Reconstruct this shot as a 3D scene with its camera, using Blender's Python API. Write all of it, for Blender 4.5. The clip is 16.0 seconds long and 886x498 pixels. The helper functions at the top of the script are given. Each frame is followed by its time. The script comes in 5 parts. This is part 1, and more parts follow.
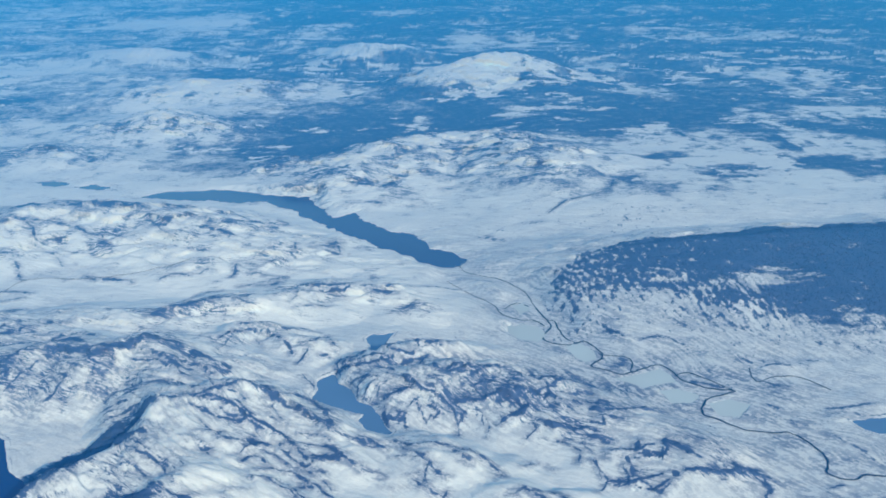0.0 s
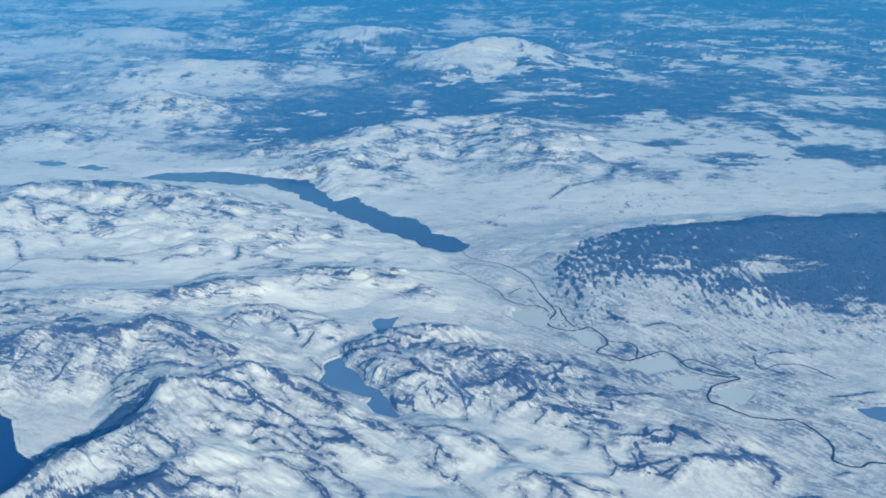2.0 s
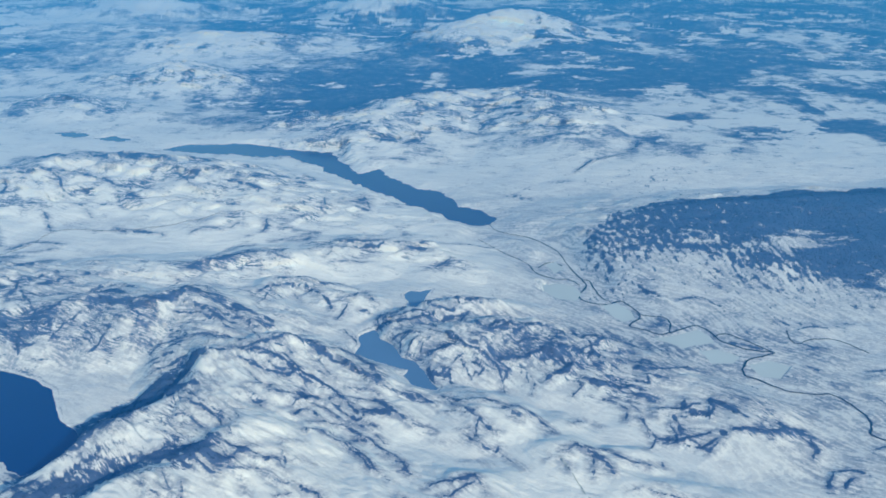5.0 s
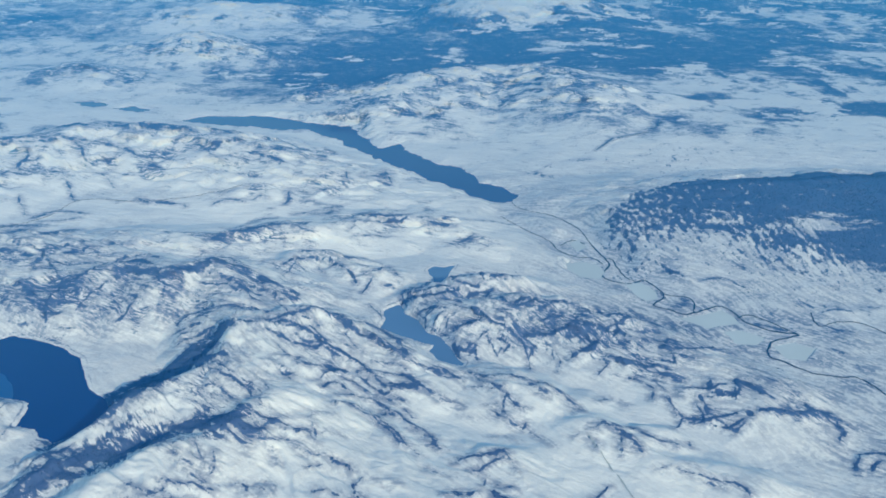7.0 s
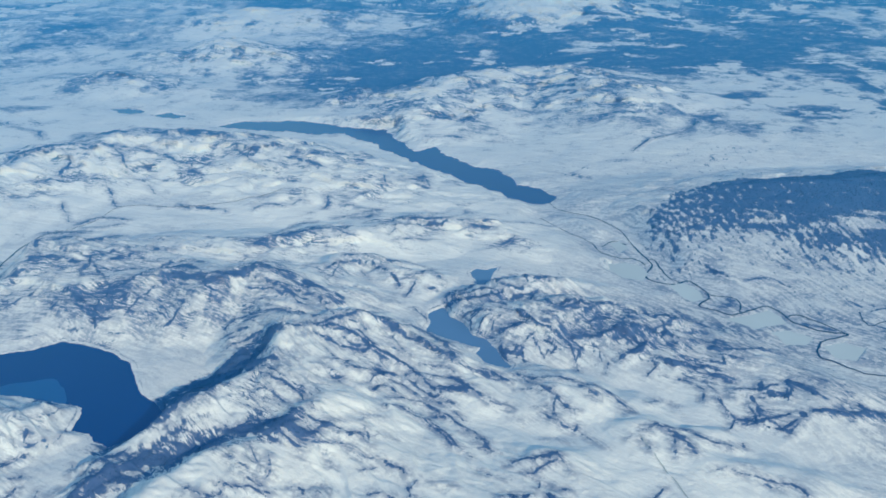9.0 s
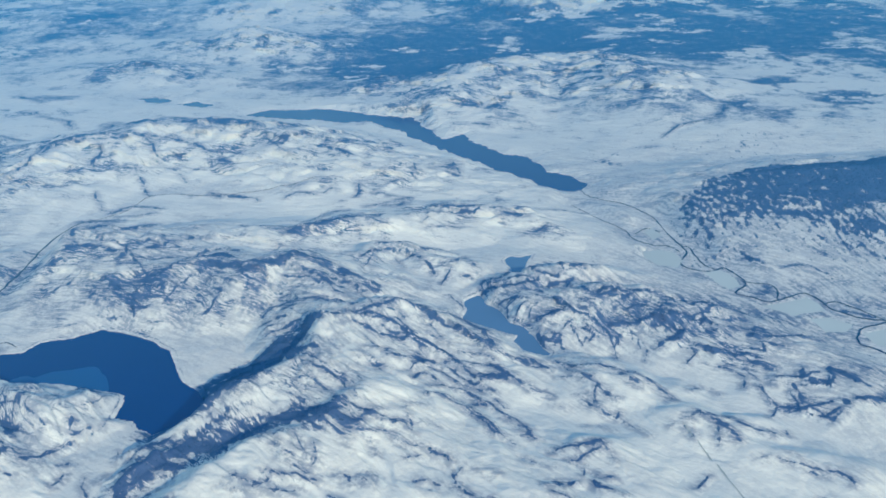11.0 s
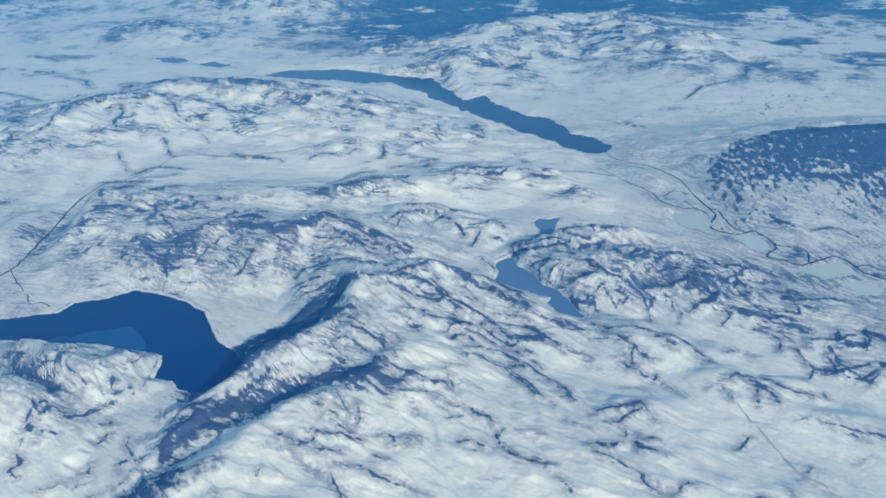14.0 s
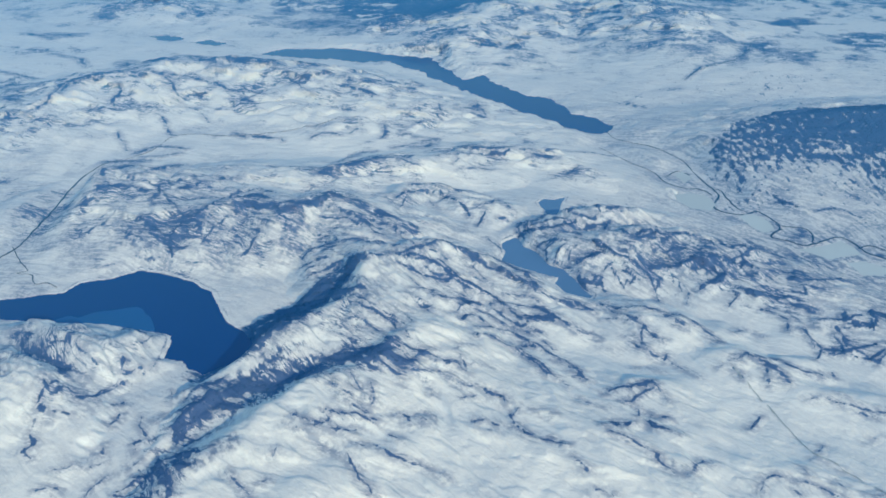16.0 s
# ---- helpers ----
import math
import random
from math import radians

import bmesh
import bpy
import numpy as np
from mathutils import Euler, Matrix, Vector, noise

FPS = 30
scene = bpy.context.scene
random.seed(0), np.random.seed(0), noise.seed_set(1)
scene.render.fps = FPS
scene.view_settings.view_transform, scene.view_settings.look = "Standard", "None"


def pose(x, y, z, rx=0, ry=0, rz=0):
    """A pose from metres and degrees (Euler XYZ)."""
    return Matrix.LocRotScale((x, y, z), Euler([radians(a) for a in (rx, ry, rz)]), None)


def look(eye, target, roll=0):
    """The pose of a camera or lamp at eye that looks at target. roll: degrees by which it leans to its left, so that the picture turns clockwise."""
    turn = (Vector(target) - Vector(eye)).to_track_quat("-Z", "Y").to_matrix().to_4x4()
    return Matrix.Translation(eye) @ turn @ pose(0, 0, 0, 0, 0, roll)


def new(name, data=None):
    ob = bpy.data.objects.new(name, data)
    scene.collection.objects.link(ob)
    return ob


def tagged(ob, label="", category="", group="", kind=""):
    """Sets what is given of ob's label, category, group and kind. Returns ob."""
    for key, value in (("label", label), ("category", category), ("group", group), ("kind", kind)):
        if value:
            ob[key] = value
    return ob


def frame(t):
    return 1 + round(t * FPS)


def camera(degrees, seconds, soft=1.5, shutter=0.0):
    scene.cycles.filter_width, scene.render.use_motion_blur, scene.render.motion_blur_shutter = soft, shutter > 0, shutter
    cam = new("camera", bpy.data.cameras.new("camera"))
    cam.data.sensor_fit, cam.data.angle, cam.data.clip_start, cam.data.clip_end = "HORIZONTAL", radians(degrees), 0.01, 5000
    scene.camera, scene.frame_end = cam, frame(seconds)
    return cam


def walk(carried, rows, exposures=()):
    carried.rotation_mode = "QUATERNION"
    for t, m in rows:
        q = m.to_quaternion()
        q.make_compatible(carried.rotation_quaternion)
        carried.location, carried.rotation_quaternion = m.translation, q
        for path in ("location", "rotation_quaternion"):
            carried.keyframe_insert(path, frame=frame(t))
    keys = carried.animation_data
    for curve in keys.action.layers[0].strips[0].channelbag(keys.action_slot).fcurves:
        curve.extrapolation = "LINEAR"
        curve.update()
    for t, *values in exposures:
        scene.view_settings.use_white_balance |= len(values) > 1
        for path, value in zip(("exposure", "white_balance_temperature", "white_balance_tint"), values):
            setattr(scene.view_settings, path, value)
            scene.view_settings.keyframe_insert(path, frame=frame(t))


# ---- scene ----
# seconds, stops, kelvin, tint
BALANCE = [(0.0, 0.34, 6250, -7), (7.0, 0.28, 6300, -8), (16.0, 0.24, 6450, -7)]
cam = camera(50.2, 16.0, soft=1.7)
# seconds, metres flown to the west, then the turn of the camera in degrees
ROWS = [
    (0.0, 0.00, 71.88, 0.91, -1.15),
    (0.5, 2.50, 71.69, 0.87, -0.66),
    (1.0, 5.00, 71.37, 0.10, -1.45),
    (1.5, 7.50, 71.48, -0.37, -2.92),
    (2.0, 10.00, 70.96, 0.02, -1.58),
    (2.5, 12.50, 71.25, 0.47, -1.14),
    (3.0, 15.00, 70.69, 0.66, -0.51),
    (3.5, 17.50, 70.16, 0.38, -0.82),
    (4.0, 20.00, 69.91, 0.29, -1.09),
    (6.5, 32.50, 68.17, -0.91, -0.77),
    (7.0, 35.00, 67.88, -0.93, -0.43),
    (7.5, 37.50, 67.97, -1.17, -0.38),
    (8.0, 40.00, 68.29, -0.11, 0.63),
    (8.5, 42.50, 68.15, 0.16, 0.66),
    (9.0, 45.00, 68.02, 0.15, 0.74),
    (11.5, 57.50, 67.22, 0.71, 1.74),
    (12.0, 60.00, 67.24, 0.58, 1.80),
    (12.5, 62.50, 67.12, 0.61, 1.84),
    (13.0, 65.00, 66.40, 0.70, 1.94),
    (13.5, 67.50, 66.13, 0.69, 2.01),
    (14.0, 70.00, 64.97, 0.57, 1.80),
    (14.5, 72.50, 63.67, 0.34, 1.62),
    (15.0, 75.00, 63.76, 0.36, 1.48),
    (15.5, 77.50, 63.83, 0.31, 1.27),
    (16.0, 80.00, 63.76, 0.17, 1.10),
]
walk(cam, [(t, pose(-d, 0, 216.4, rx, ry, rz)) for t, d, rx, ry, rz in ROWS],
     exposures=BALANCE)

# ---- world and sun: low winter sun behind the right shoulder ----
SUN_EL, SUN_AZ = 24.0, radians(152)      # height in degrees; bearing clockwise from the view's +y
world = bpy.data.worlds.new("sky")
scene.world = world
world.use_nodes = True
wn = world.node_tree
sky = wn.nodes.new("ShaderNodeTexSky")
sky.sky_type, sky.sun_disc = "NISHITA", False
sky.sun_elevation, sky.sun_rotation = radians(SUN_EL), SUN_AZ
sky.altitude = 1000
wn.links.new(sky.outputs["Color"], wn.nodes["Background"].inputs["Color"])
wn.nodes["Background"].inputs["Strength"].default_value = 0.15
sky.air_density, sky.dust_density, sky.ozone_density = 1.6, 0.0, 3.0
to_sun = Vector((math.sin(SUN_AZ) * math.cos(radians(SUN_EL)), math.cos(SUN_AZ) * math.cos(radians(SUN_EL)), math.sin(radians(SUN_EL))))
sun = new("sun", bpy.data.lights.new("sun", "SUN"))
sun.data.energy, sun.data.angle, sun.data.color = 3.25, radians(0.53), (1.0, 0.80, 0.54)
sun.matrix_world = look((0, 0, 600), Vector((0, 0, 600)) - to_sun)

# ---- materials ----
# blue haze put on as a tinted gloss: how it grows towards grazing sight (two powers), its most, its tint and gloss
HAZE_LOW, HAZE_STEEP, HAZE_TOP, HAZE_TINT, HAZE_ROUGH = 0.8, 5.0, 0.9, (0.13, 0.68, 1.0, 1), 0.35


def nodes_of(name):
    m = bpy.data.materials.new(name)
    m.use_nodes = True
    m.node_tree.nodes.clear()
    return m, m.node_tree


def link(tree, a, b):
    tree.links.new(a, b)


def math_node(tree, op, a, b=None, clamp=False):
    n = tree.nodes.new("ShaderNodeMath")
    n.operation, n.use_clamp = op, clamp
    for i, v in enumerate((a, b)):
        if v is None:
            continue
        if isinstance(v, (int, float)):
            n.inputs[i].default_value = v
        else:
            tree.links.new(v, n.inputs[i])
    return n.outputs[0]


def noise_node(tree, co, scale, detail=4.0, rough=0.55):
    n = tree.nodes.new("ShaderNodeTexNoise")
    n.inputs["Scale"].default_value, n.inputs["Detail"].default_value, n.inputs["Roughness"].default_value = scale, detail, rough
    tree.links.new(co, n.inputs["Vector"])
    return n.outputs["Fac"]


def mix_colour(tree, fac, a, b):
    n = tree.nodes.new("ShaderNodeMix")
    n.data_type = "RGBA"
    for i, v in ((0, fac), (6, a), (7, b)):
        if isinstance(v, (tuple, float, int)):
            n.inputs[i].default_value = v
        else:
            tree.links.new(v, n.inputs[i])
    return n.outputs[2]


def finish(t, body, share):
    """Closes a material with a blue-tinted gloss in place of haze; it grows towards grazing sight."""
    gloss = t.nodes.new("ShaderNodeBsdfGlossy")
    gloss.inputs["Roughness"].default_value = HAZE_ROUGH
    gloss.inputs["Color"].default_value = HAZE_TINT
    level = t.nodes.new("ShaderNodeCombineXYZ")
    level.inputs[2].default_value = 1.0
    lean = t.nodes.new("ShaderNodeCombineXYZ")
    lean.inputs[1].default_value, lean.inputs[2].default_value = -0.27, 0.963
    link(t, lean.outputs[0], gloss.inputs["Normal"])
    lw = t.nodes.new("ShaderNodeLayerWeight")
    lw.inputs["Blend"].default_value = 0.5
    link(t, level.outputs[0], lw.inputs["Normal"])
    low = math_node(t, "MULTIPLY", math_node(t, "POWER", lw.outputs["Facing"], HAZE_LOW), 0.38)
    steep = math_node(t, "MULTIPLY", math_node(t, "POWER", lw.outputs["Facing"], HAZE_STEEP), 0.66)
    fac = math_node(t, "MULTIPLY", math_node(t, "ADD", low, steep), HAZE_TOP * share, True)
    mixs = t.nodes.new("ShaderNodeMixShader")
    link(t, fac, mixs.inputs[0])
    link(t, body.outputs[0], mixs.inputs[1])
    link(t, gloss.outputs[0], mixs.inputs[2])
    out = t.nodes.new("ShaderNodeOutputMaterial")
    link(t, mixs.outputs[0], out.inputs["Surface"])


def land_material():
    """Wind-packed snow, with dark rock, birch scrub and painted shade where the cover and strand attributes say so,
    under a gloss in place of haze.
    """
    m, t = nodes_of("snowy_land")
    geo = t.nodes.new("ShaderNodeNewGeometry").outputs["Position"]

    def attribute(name, socket):
        n = t.nodes.new("ShaderNodeAttribute")
        n.attribute_name = name
        return n.outputs[socket]

    cover, strand, dust, strike = attribute("cover", "Fac"), attribute("strand", "Fac"), attribute("dust", "Fac"), attribute("strike", "Vector")

    def lines(scale, wander, thin, seed):
        """Thin winding lines along the strike, 0 to 1."""
        n = t.nodes.new("ShaderNodeTexNoise")
        n.noise_dimensions = "4D"
        n.inputs["W"].default_value = seed
        n.inputs["Scale"].default_value, n.inputs["Detail"].default_value, n.inputs["Roughness"].default_value = scale, 2.5, 0.5
        n.inputs["Distortion"].default_value = wander
        link(t, strike, n.inputs["Vector"])
        off = math_node(t, "ABSOLUTE", math_node(t, "SUBTRACT", n.outputs["Fac"], 0.5))
        r = t.nodes.new("ShaderNodeMapRange")
        r.interpolation_type = "SMOOTHSTEP"
        r.inputs[1].default_value, r.inputs[2].default_value, r.inputs[3].default_value, r.inputs[4].default_value = 0.0, thin, 1.0, 0.0
        link(t, off, r.inputs[0])
        return r.outputs[0], n.outputs["Fac"]

    line_a, step_a = lines(1.0, 0.5, 0.05, 1.0)
    line_b, step_b = lines(2.0, 0.8, 0.05, 7.0)
    line_c, _ = lines(4.2, 1.0, 0.055, 13.0)
    streak = noise_node(t, strike, 3.6, 6.0, 0.68)
    grain = noise_node(t, geo, 0.55, 5.0, 0.65)
    clump = noise_node(t, geo, 0.07, 6.0, 0.7)
    big = noise_node(t, geo, 0.02, 3.0, 0.5)
    # where the lines break off
    gate = t.nodes.new("ShaderNodeMapRange")
    gate.inputs[1].default_value, gate.inputs[2].default_value = 0.38, 0.60
    link(t, noise_node(t, geo, 0.06, 4.0, 0.6), gate.inputs[0])
    drawn = math_node(t, "MAXIMUM", math_node(t, "MAXIMUM", line_a, math_node(t, "MULTIPLY", line_b, 0.85)), math_node(t, "MULTIPLY", line_c, 0.8))
    drawn = math_node(t, "MULTIPLY", math_node(t, "MULTIPLY", drawn, gate.outputs[0]), strand)
    wobble = math_node(t, "ADD", math_node(t, "MULTIPLY", math_node(t, "SUBTRACT", streak, 0.5), 1.1),
                       math_node(t, "MULTIPLY", math_node(t, "SUBTRACT", grain, 0.5), 0.9))
    wobble = math_node(t, "ADD", wobble, math_node(t, "MULTIPLY", math_node(t, "SUBTRACT", clump, 0.5), 1.0))
    edge = math_node(t, "ADD", math_node(t, "ADD", cover, wobble), drawn)
    ramp = t.nodes.new("ShaderNodeMapRange")
    ramp.interpolation_type = "SMOOTHSTEP"
    ramp.inputs[1].default_value, ramp.inputs[2].default_value = 0.14, 0.98
    link(t, edge, ramp.inputs[0])
    # thin scrub and stones that show through the snow, and soft shade of hollows put in with them
    speck = math_node(t, "ADD", math_node(t, "MULTIPLY", math_node(t, "SUBTRACT", noise_node(t, geo, 0.5, 4.0, 0.7), 0.5), 3.5),
                      math_node(t, "MULTIPLY", math_node(t, "SUBTRACT", noise_node(t, strike, 2.6, 4.0, 0.6), 0.5), 4.0))
    thin = math_node(t, "MULTIPLY", math_node(t, "MULTIPLY", dust, 1.1), math_node(t, "ADD", math_node(t, "ADD", math_node(t, "MULTIPLY", speck, 1.5), 0.55, True), 0.4), True)
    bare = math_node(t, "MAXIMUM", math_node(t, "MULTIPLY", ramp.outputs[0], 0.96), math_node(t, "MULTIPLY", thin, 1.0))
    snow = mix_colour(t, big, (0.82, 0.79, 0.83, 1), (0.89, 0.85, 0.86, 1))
    # rock, its colour turned blue to hold the haze's light
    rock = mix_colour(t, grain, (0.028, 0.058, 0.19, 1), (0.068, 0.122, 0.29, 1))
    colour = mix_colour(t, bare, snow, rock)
    bump = t.nodes.new("ShaderNodeBump")
    bump.inputs["Strength"].default_value, bump.inputs["Distance"].default_value = 0.44, 1.2
    folds = math_node(t, "ADD", math_node(t, "MULTIPLY", step_a, 1.9), math_node(t, "MULTIPLY", step_b, 0.8))
    relief = math_node(t, "ADD", folds, math_node(t, "ADD", math_node(t, "ADD", math_node(t, "MULTIPLY", streak, 0.2), math_node(t, "MULTIPLY", clump, 2.0)), math_node(t, "MULTIPLY", grain, 0.4)))
    link(t, relief, bump.inputs["Height"])
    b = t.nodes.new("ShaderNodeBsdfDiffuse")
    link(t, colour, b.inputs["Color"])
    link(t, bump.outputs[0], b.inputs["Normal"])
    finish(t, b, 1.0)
    return m


def water_material(name, colour, rough):
    """Open water: dark and blue from its depth, with the sky and the haze gloss on it."""
    m, t = nodes_of(name)
    geo = t.nodes.new("ShaderNodeNewGeometry").outputs["Position"]
    swell = noise_node(t, geo, 0.35, 3.0)
    broad = noise_node(t, geo, 0.03, 3.0)
    p = t.nodes.new("ShaderNodeBsdfPrincipled")
    p.inputs["Roughness"].default_value, p.inputs["IOR"].default_value, p.inputs["Specular IOR Level"].default_value = rough, 1.33, 0.3
    link(t, mix_colour(t, broad, colour, tuple(c * 1.25 for c in colour[:3]) + (1,)), p.inputs["Base Color"])
    bump = t.nodes.new("ShaderNodeBump")
    bump.inputs["Strength"].default_value, bump.inputs["Distance"].default_value = 0.15, 0.2
    link(t, swell, bump.inputs["Height"])
    link(t, bump.outputs[0], p.inputs["Normal"])
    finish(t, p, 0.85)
    return m


LAND = land_material()
WATER = water_material("open_lake_water", (0.003, 0.028, 0.17, 1), 0.2)
HALF_FROZEN = water_material("half_frozen_water", (0.10, 0.18, 0.36, 1), 0.25)
SNOWED_ICE = water_material("snow_on_ice", (0.50, 0.53, 0.58, 1), 0.6)
THIN_ICE = water_material("thin_lake_ice", (0.012, 0.075, 0.26, 1), 0.3)
PACKED_SNOW = water_material("packed_snow", (0.38, 0.41, 0.45, 1), 0.7)
RIVER_WATER = water_material("river_water", (0.012, 0.035, 0.11, 1), 0.25)


# ---- noise on whole arrays ----
def hashed(ix, iy, seed):
    h = (ix.astype(np.int64) * 374761393 + iy.astype(np.int64) * 668265263 + seed * 974711) & 0xFFFFFFFF
    h = ((h ^ (h >> 13)) * 1274126177) & 0xFFFFFFFF
    return (h ^ (h >> 16)) & 0xFFFFFFFF


def gradient_noise(x, y, seed):
    ix, iy = np.floor(x), np.floor(y)
    fx, fy = x - ix, y - iy
    ux, uy = fx * fx * fx * (fx * (fx * 6 - 15) + 10), fy * fy * fy * (fy * (fy * 6 - 15) + 10)
    total = 0.0
    for dx in (0, 1):
        for dy in (0, 1):
            a = hashed(ix + dx, iy + dy, seed) * (2 * math.pi / 4294967296.0)
            w = (ux if dx else 1 - ux) * (uy if dy else 1 - uy)
            total = total + w * (np.cos(a) * (fx - dx) + np.sin(a) * (fy - dy))
    return total * 1.5


def fbm(x, y, seed, octaves=4, gain=0.5):
    total, amp = 0.0, 1.0
    for k in range(octaves):
        total = total + amp * gradient_noise(x * 2 ** k, y * 2 ** k, seed + k)
        amp *= gain
    return total


def ridged(x, y, seed, octaves=4, gain=0.5):
    total, amp = 0.0, 1.0
    for k in range(octaves):
        total = total + amp * (1 - 2 * np.abs(gradient_noise(x * 2 ** k, y * 2 ** k, seed + k)))
        amp *= gain
    return total / 2.0


def smooth(a, lo, hi):
    s = np.clip((a - lo) / (hi - lo), 0, 1)
    return s * s * (3 - 2 * s)


# ---- the plan: shores, rivers, crests ----
LEFT_LAKE = [(-520, 372), (-450, 374), (-400, 376), (-350, 378), (-325, 379), (-310, 380), (-296, 383), (-283, 385), (-269, 390), (-264, 400), (-250, 405), (-238, 413), (-223, 408), (-208, 401), (-198, 392),
             (-191, 379), (-185, 365), (-174, 355), (-168, 345), (-174, 328), (-185, 321), (-191, 325), (-196, 331), (-204, 334), (-204, 344),
             (-207, 351), (-215, 354), (-221, 357), (-235, 361), (-255, 360), (-274, 363), (-288, 366), (-304, 367), (-320, 366), (-350, 363), (-400, 360), (-450, 356), (-520, 352)]
THIN_ICE_SHEET = [(-262, 357), (-258, 366), (-252, 365), (-246, 370), (-238, 372), (-229, 375), (-224, 369), (-221, 366), (-216, 354), (-225, 356)]
MOUNTAIN_LAKE = [(-59, 440), (-53, 446), (-50, 448), (-47, 436), (-40, 428), (-36, 416), (-29, 411), (-25, 402), (-22, 391), (-19, 385), (-20, 382), (-26, 384), (-31, 387), (-35, 396), (-33, 402), (-41, 406), (-48, 411), (-59, 418), (-59, 422), (-58, 429), (-59, 435)]
TARN = [(-37, 489), (-33, 494), (-27, 492), (-21, 496), (-23, 486), (-26, 478), (-27, 470), (-30, 466), (-33, 470), (-34, 478), (-36, 483)]
LONG_LAKE = [(-261, 829), (-242, 844), (-202, 851), (-169, 842), (-131, 823), (-105, 817), (-95, 782), (-79, 750), (-63, 762), (-50, 738), (-31, 708),
             (-11, 699), (-4, 677), (2, 663), (18, 653), (27, 633), (21, 621), (8, 622), (-8, 632), (-19, 649), (-34, 666), (-52, 688), (-68, 708),
             (-84, 725), (-102, 753), (-119, 777), (-143, 804), (-178, 807), (-225, 817)]
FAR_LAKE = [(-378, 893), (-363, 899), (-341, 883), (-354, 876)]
FAR_LAKE_EAST = [(-334, 872), (-315, 879), (-293, 866), (-308, 857)]
POND = [(195, 389), (206, 392), (221, 393), (216, 377), (202, 376), (197, 381)]
FLAT_A = [(44, 512), (54, 514), (62, 511), (66, 499), (61, 488), (50, 491), (44, 502)]
FLAT_B = [(74, 482), (83, 486), (89, 474), (89, 464), (82, 459), (77, 467)]
FLAT_C = [(94, 440), (107, 444), (119, 450), (124, 442), (124, 430), (106, 428)]
FLAT_D = [(113, 425), (123, 427), (132, 419), (129, 411), (116, 411)]
FLAT_E = [(133, 410), (145, 414), (154, 408), (144, 395), (135, 398)]
FLAT_F = [(50, 545), (57, 549), (61, 537), (54, 529)]
# shore, level, depth of the bank's slope
LAKES = [("lake", LEFT_LAKE, 0.0, 14, "dark blue open lake under steep snowy slopes"),
         ("lake", MOUNTAIN_LAKE, 3.0, 8, "small grey-blue lake between rocky hills"),
         ("lake", TARN, 5.0, 8, "small blue tarn in a snowy hollow"),
         ("lake", LONG_LAKE, 0.0, 16, "long blue open lake winding through snowfields"),
         ("lake", FAR_LAKE, 0.0, 16, "narrow far blue lake in hazy snowfields"),
         ("lake", FAR_LAKE_EAST, 0.0, 16, "narrow far blue lake near a longer lake"),
         ("pond", POND, 0.6, 8, "small blue pond on a white plain"),
         ] + [("frozen_pool", shore, 0.5, 5, "flat snow-covered frozen pool beside a winding river") for shore in (FLAT_A, FLAT_B, FLAT_C, FLAT_D, FLAT_E, FLAT_F)]
VALLEY_RIVER = [(20, 621), (26, 606), (45, 593), (53, 582), (61, 566), (64, 541), (68, 523), (70, 510), (63, 493), (70, 484), (78, 483), (86, 487),
                (91, 476), (92, 465), (84, 455), (90, 450), (98, 443), (108, 448), (118, 454), (124, 449), (127, 436), (136, 426), (150, 421), (137, 416),
                (131, 409), (128, 400), (133, 394), (143, 384), (155, 380), (162, 380), (166, 374), (169, 364), (169, 354), (165, 346), (169, 341),
                (174, 340), (180, 343), (189, 342), (199, 339), (240, 320)]
GORGE_RIVER = [(-314, 405), (-314, 424), (-310, 437), (-310, 457), (-310, 487), (-312, 521), (-308, 549), (-297, 564)]
GORGE_STREAM = [(-297, 564), (-282, 579), (-277, 601),
               (-264, 609), (-232, 607), (-202, 610), (-179, 614), (-165, 623)]
DELTA_RIVER = [(-313, 437), (-299, 417), (-294, 411), (-298, 408), (-290, 406), (-285, 397), (-279, 398), (-273, 394)]
UPPER_RIVER = [(96, 733), (107, 746), (121, 758), (141, 769), (161, 796), (174, 828)]
SIDE_CHANNEL = [(11, 590), (25, 566), (38, 547), (43, 530), (53, 521), (61, 520), (66, 510)]
CROSS_CHANNEL = [(45, 539), (54, 548), (60, 541)]
OXBOW = [(125, 440), (132, 444), (140, 437), (147, 425), (150, 421)]
LOOP_CHANNEL = [(69, 519), (73, 517), (74, 506), (76, 492), (80, 485)]
SIDE_LOOP = [(91, 469), (98, 467), (105, 464), (106, 456), (103, 445)]
EAST_BROOK = [(166, 448), (164, 436), (166, 432), (177, 438), (189, 435), (198, 421)]
TRACK = [(28, 319), (34, 302), (40, 281), (43, 266), (49, 259), (60, 240)]
